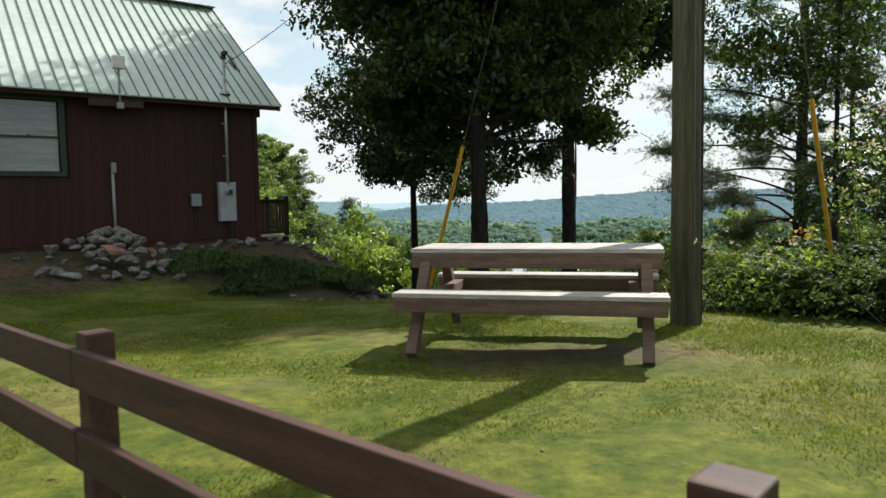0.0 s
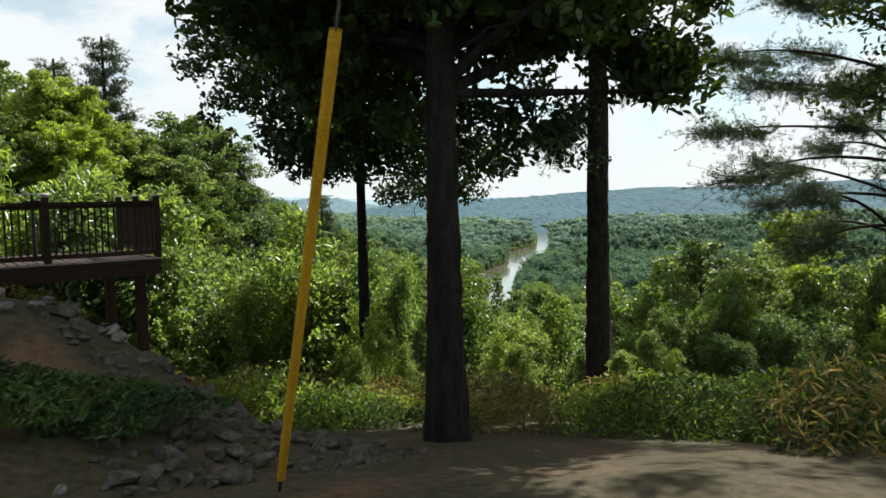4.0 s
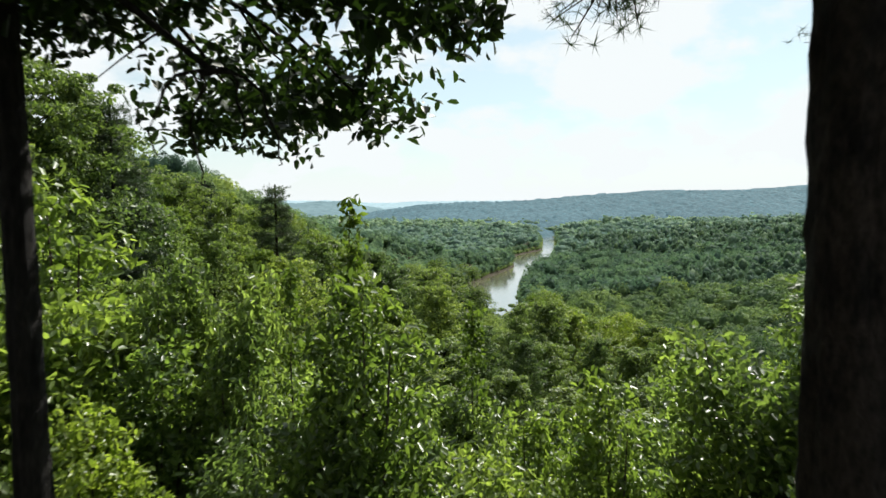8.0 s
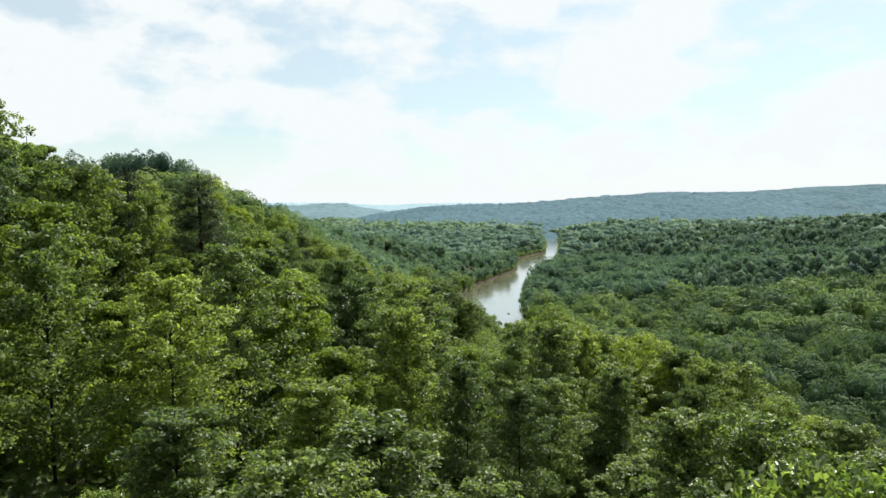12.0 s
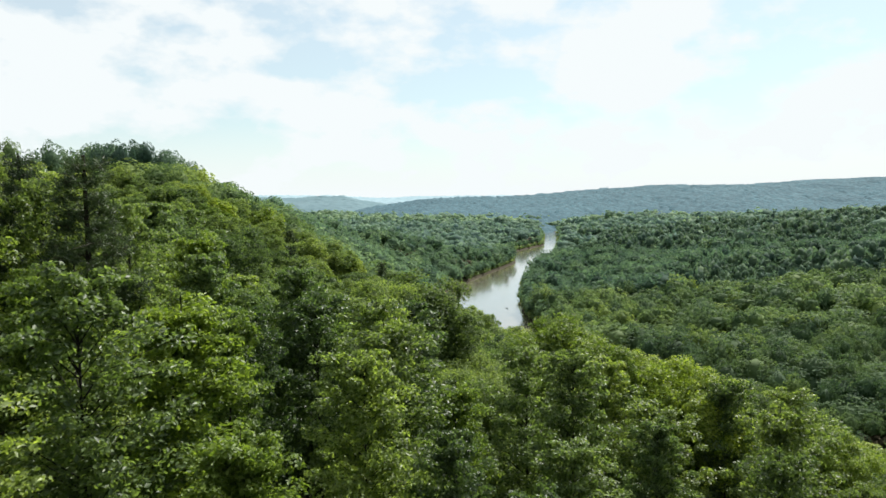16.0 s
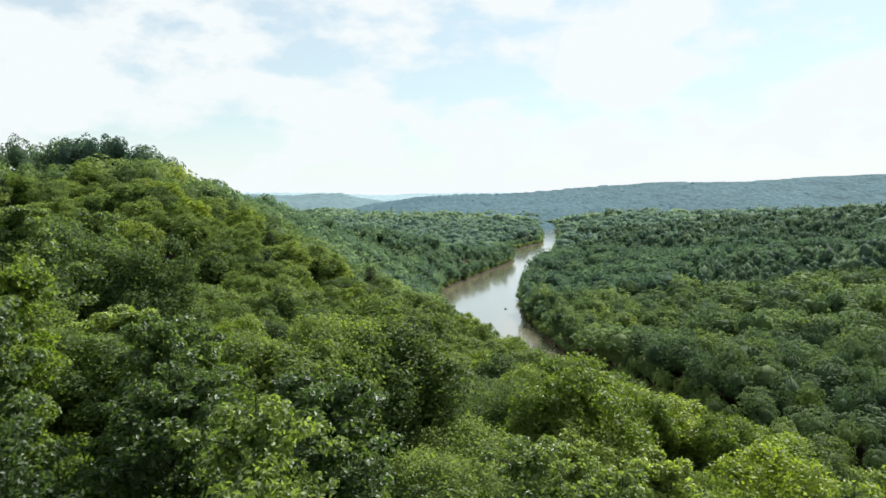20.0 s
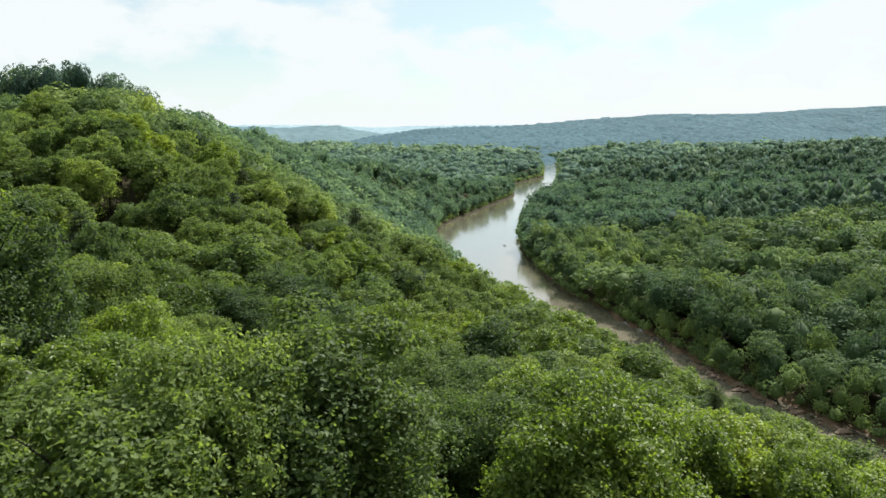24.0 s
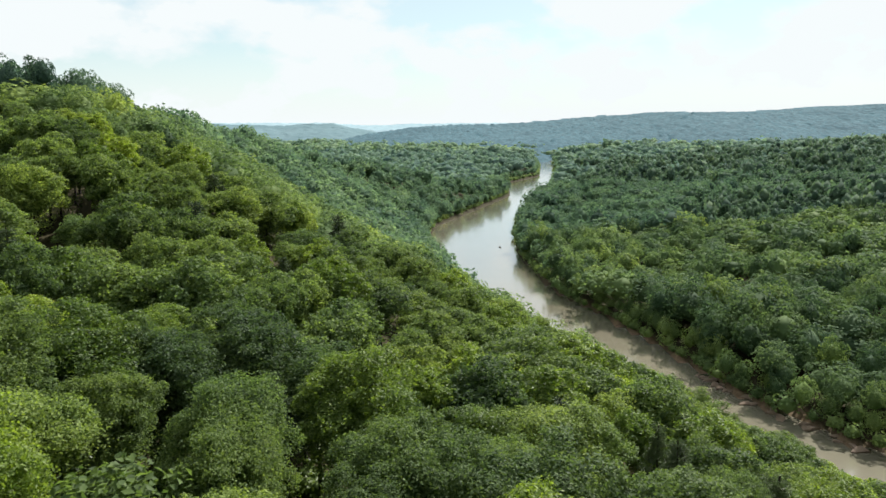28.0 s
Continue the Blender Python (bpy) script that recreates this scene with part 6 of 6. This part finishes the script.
woods("bend_woods", "green forest inside the river's bend", hx, hy, (hx < bank_left(hy) + 1) & (hx > -0.55 * hy), mid_blobs, 14, 16, WOODS_HAZY)
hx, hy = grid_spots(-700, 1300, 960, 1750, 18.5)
woods("far_woods", "green forest far up the valley", hx, hy, ((hx > bank_right(hy) + 12) | (hx < bank_left(hy) - 12) | (hy > 1710)) & (np.abs(hx) < 0.72 * hy), coarse_blobs, 23, 19, WOODS_FAR_HAZY)
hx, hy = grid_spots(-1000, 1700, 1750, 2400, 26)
woods("last_woods", "forest at the foot of the hills", hx, hy, np.abs(hx) < 0.72 * hy, coarse_blobs, 36, 22, WOODS_FAR_HAZY)
hx, hy = grid_spots(150, 900, 530, 1250, 9.5)
woods("pine_stand", "dark green pine plantation on the valley's far side", hx, hy, (hx < 0.70 * hy + 20) & (((hx > 0.38 * hy - 25 + 14 * np.sin(hy * 0.05)) & (hy > 545 + 18 * np.sin(hx * 0.03)) & (hy < 640 + 0.1 * hx)) | ((hx > 0.2 * hy + 20 * np.sin(hy * 0.03)) & (hy > 880 + 60 * np.sin(hx * 0.012)))), coarse_blobs, 9.5, 22, WOODS_DARK)
# low growth: under the hillside trees, and along both banks of the river
hx, hy = grid_spots(-70, 95, 36, 150, 3.6)
ok = (np.abs(hx - 4) < 0.7 * hy + 4) & ((hx > -4) | (hy > 40))
hx, hy = hx[ok], hy[ok]
size = frng.uniform(3.0, 5.0, len(hx))
close = (hy < 62) & (np.abs(hx - 4) < 26)
for pick_, shapes, lab in ((close, plain_blobs, "leafy green undergrowth under the slender trees"), (~close, mid_blobs, "dense green undergrowth below the hillside trees")):
    scatter("undergrowth", lab, np.stack([hx, hy, terrain(hx, hy) + 0.9], -1)[pick_], size[pick_], size[pick_] * 0.8, shapes, LEAF_MID)
by = np.concatenate([np.arange(205, 1600, 6.0)] * 2)
half = len(by) // 2
bx = np.concatenate([bank_left(by[:half]) - 1.5, bank_right(by[half:]) + 2.0]) + frng.normal(0, 1.2, len(by))
tall = frng.uniform(4, 9, len(by))
scatter("riverside_growth", "leafy bushes hanging over the river's edge", np.stack([bx, by, np.full(len(by), WATER_Z + 1.5) + tall * 0.32], -1), tall * 1.1, tall, mid_blobs, WOODS)
for y0, y1, gap, shapes in ((205, 470, 6.5, fine_blobs), (470, 1640, 8.5, mid_blobs)):
    leafage = WOODS if y0 < 400 else WOODS_HAZY
    by = np.concatenate([np.arange(y0, y1, gap)] * 2)      # the full trees that line both banks
    by = by + frng.uniform(-2.5, 2.5, len(by))
    half = len(by) // 2
    bx = np.concatenate([bank_left(by[:half]) - 4 + 2.0 * (by[:half] > 470) - 3.0 * (by[:half] > 1000), bank_right(by[half:]) + 5.5 + 1.0 * (by[half:] > 900)]) + frng.normal(0, 1.4, len(by))
    tall = frng.uniform(8, 13.5, len(by)) if y0 < 400 else frng.uniform(10, 16, len(by))
    wide_ = tall * frng.uniform(0.62, 0.85, len(by))
    scatter("bank_trees", "leafy trees that lean over the river", np.stack([bx, by, np.full(len(by), WATER_Z + 1.5) + tall * 0.56], -1), wide_, tall * 0.95, shapes, leafage)
# the dark pines on the knoll, that break the skyline
kx, ky = frng.uniform(-132, -88, 60), frng.uniform(255, 325, 60)
woods("knoll_pines", "dark rounded pine tops on the knoll", kx, ky, np.ones(60, bool), fine_blobs, 9.5, 16.5, WOODS_DARK, 0.3)

# single trees that stand out
plant(close_kinds[3], 2.2, 95.0, -6.2, 14.3)
plant(close_kinds[0], -0.5, 92.0, -5.7, 14.3)
plant(near_kinds[3], 36.0, 148.0, -32.0, 14.3)
plant(near_kinds[3], 39.5, 150.0, -33.5, 14.3)
plant(pines[0], 24.0, 205.0, -36.0, 17)
for px, py, top in ((13.5, 98.0, -10.0), (17.0, 103.0, -12.0), (21.0, 105.0, -14.2), (24.5, 101.0, -14.6), (28.0, 104.0, -17.0), (13.0, 109.0, -13.5), (31.0, 111.0, -19.5), (36.0, 109.0, -21.5)):
    plant(close_kinds[2], px, py, top, 14.3)
for px, py, top in ((-0.2, 29.6, 0.1), (-1.6, 30.4, 0.3)):
    r = (top - ground_z(px, py)) / 6.0 / sap_kinds[3].scale[0]
    copy_thing(sap_kinds[3], pose(px, py, ground_z(px, py), 0, 0, 40 * px) @ Matrix.Diagonal((r * 0.75, r * 0.75, r, 1)))

# pale rock ledges on the river's far bank
bank_rock = stone_mesh(srng, 0.5)
bank_rock.materials.append(STONE_BANK)
for k in range(26):
    ry = float(frng.uniform(262, 330))
    rx = float(bank_right(ry)) - float(frng.uniform(-1.5, 2.5))
    ob = new("boulder", bank_rock)
    s_ = float(frng.uniform(2.0, 5.0))
    ob.matrix_basis = pose(rx, ry, WATER_Z + 0.3, float(frng.uniform(-12, 12)), 0, float(frng.uniform(0, 360))) @ Matrix.Diagonal((s_ * 1.5, s_, s_, 1))
    tagged(ob, "sandy brown boulder at the river's edge", "boulder", "boulders of the river bank")


def spire(rng, x, y, top, wide):
    """A young sweetgum with one straight stem, pointed at the tip."""
    z = ground_z(x, y)
    h = top - z
    t = thing("sapling", pose(x, y, z), "slim pointed young sweetgum above the brush", "sapling", "brush below the yard")
    s = np.linspace(0, 1, 9)[:, None]
    child("stem", mesh_from("stem", *tube(np.concatenate([0.05 * np.sin(s * 6), 0.04 * np.cos(s * 5), h * s - 0.1], 1), np.linspace(0.035, 0.005, 9), 6), TWIG), t)
    share = rng.uniform(0.15, 1.0, (150, 1)) ** 0.8
    ang = rng.uniform(0, 6.28, (150, 1))
    out = wide * (1.02 - share) ** 0.8 * rng.uniform(0.3, 1.0, (150, 1)) + 0.03
    mids = np.concatenate([np.cos(ang) * out, np.sin(ang) * out, h * share - 0.12 * out], 1)
    v, f = leaves(rng, clump_points(rng, mids, 8, 0.14, 0.8), 0.12, 0.45, 0.9)
    child("crown", mesh_from("crown", v, tri_quads(f), LEAF_BRIGHT), t)


spire(frng, 1.44, 28.6, 0.5, 0.4)
spire(frng, 0.2, 31.0, -0.5, 0.55)
spire(frng, 3.0, 32.5, -1.3, 0.6)

# a small boat out on the river
boat = thing("boat", pose(52.0, 596.0, WATER_Z + 0.1, 0, 0, 20) @ Matrix.Diagonal((0.7, 0.7, 0.7, 1)), "small dark fishing boat on the muddy river", "boat")
hull_ = bmesh.new()
rims = []
for k, w_ in enumerate((0.55, 0.75, 0.8, 0.7, 0.42, 0.05)):
    rims.append([hull_.verts.new((sx * w_ * q, k - 2.5, hz)) for sx, q, hz in ((-1, 1, 0.5), (-1, 0.7, -0.15), (1, 0.7, -0.15), (1, 1, 0.5))])
for a_, b_2 in zip(rims, rims[1:]):
    for i in range(3):
        hull_.faces.new((a_[i], a_[i + 1], b_2[i + 1], b_2[i]))
hull_.faces.new(rims[0])
part("hull", hull_, DARK_METAL, boat)
part("seat", box(1.3, 0.3, 0.05, 0.01, (0, -0.4, 0.35)), OLD_WOOD, boat)
part("outboard_motor", box(0.35, 0.4, 0.8, 0.08, (0, -2.7, 0.5)), DARK_METAL, boat)
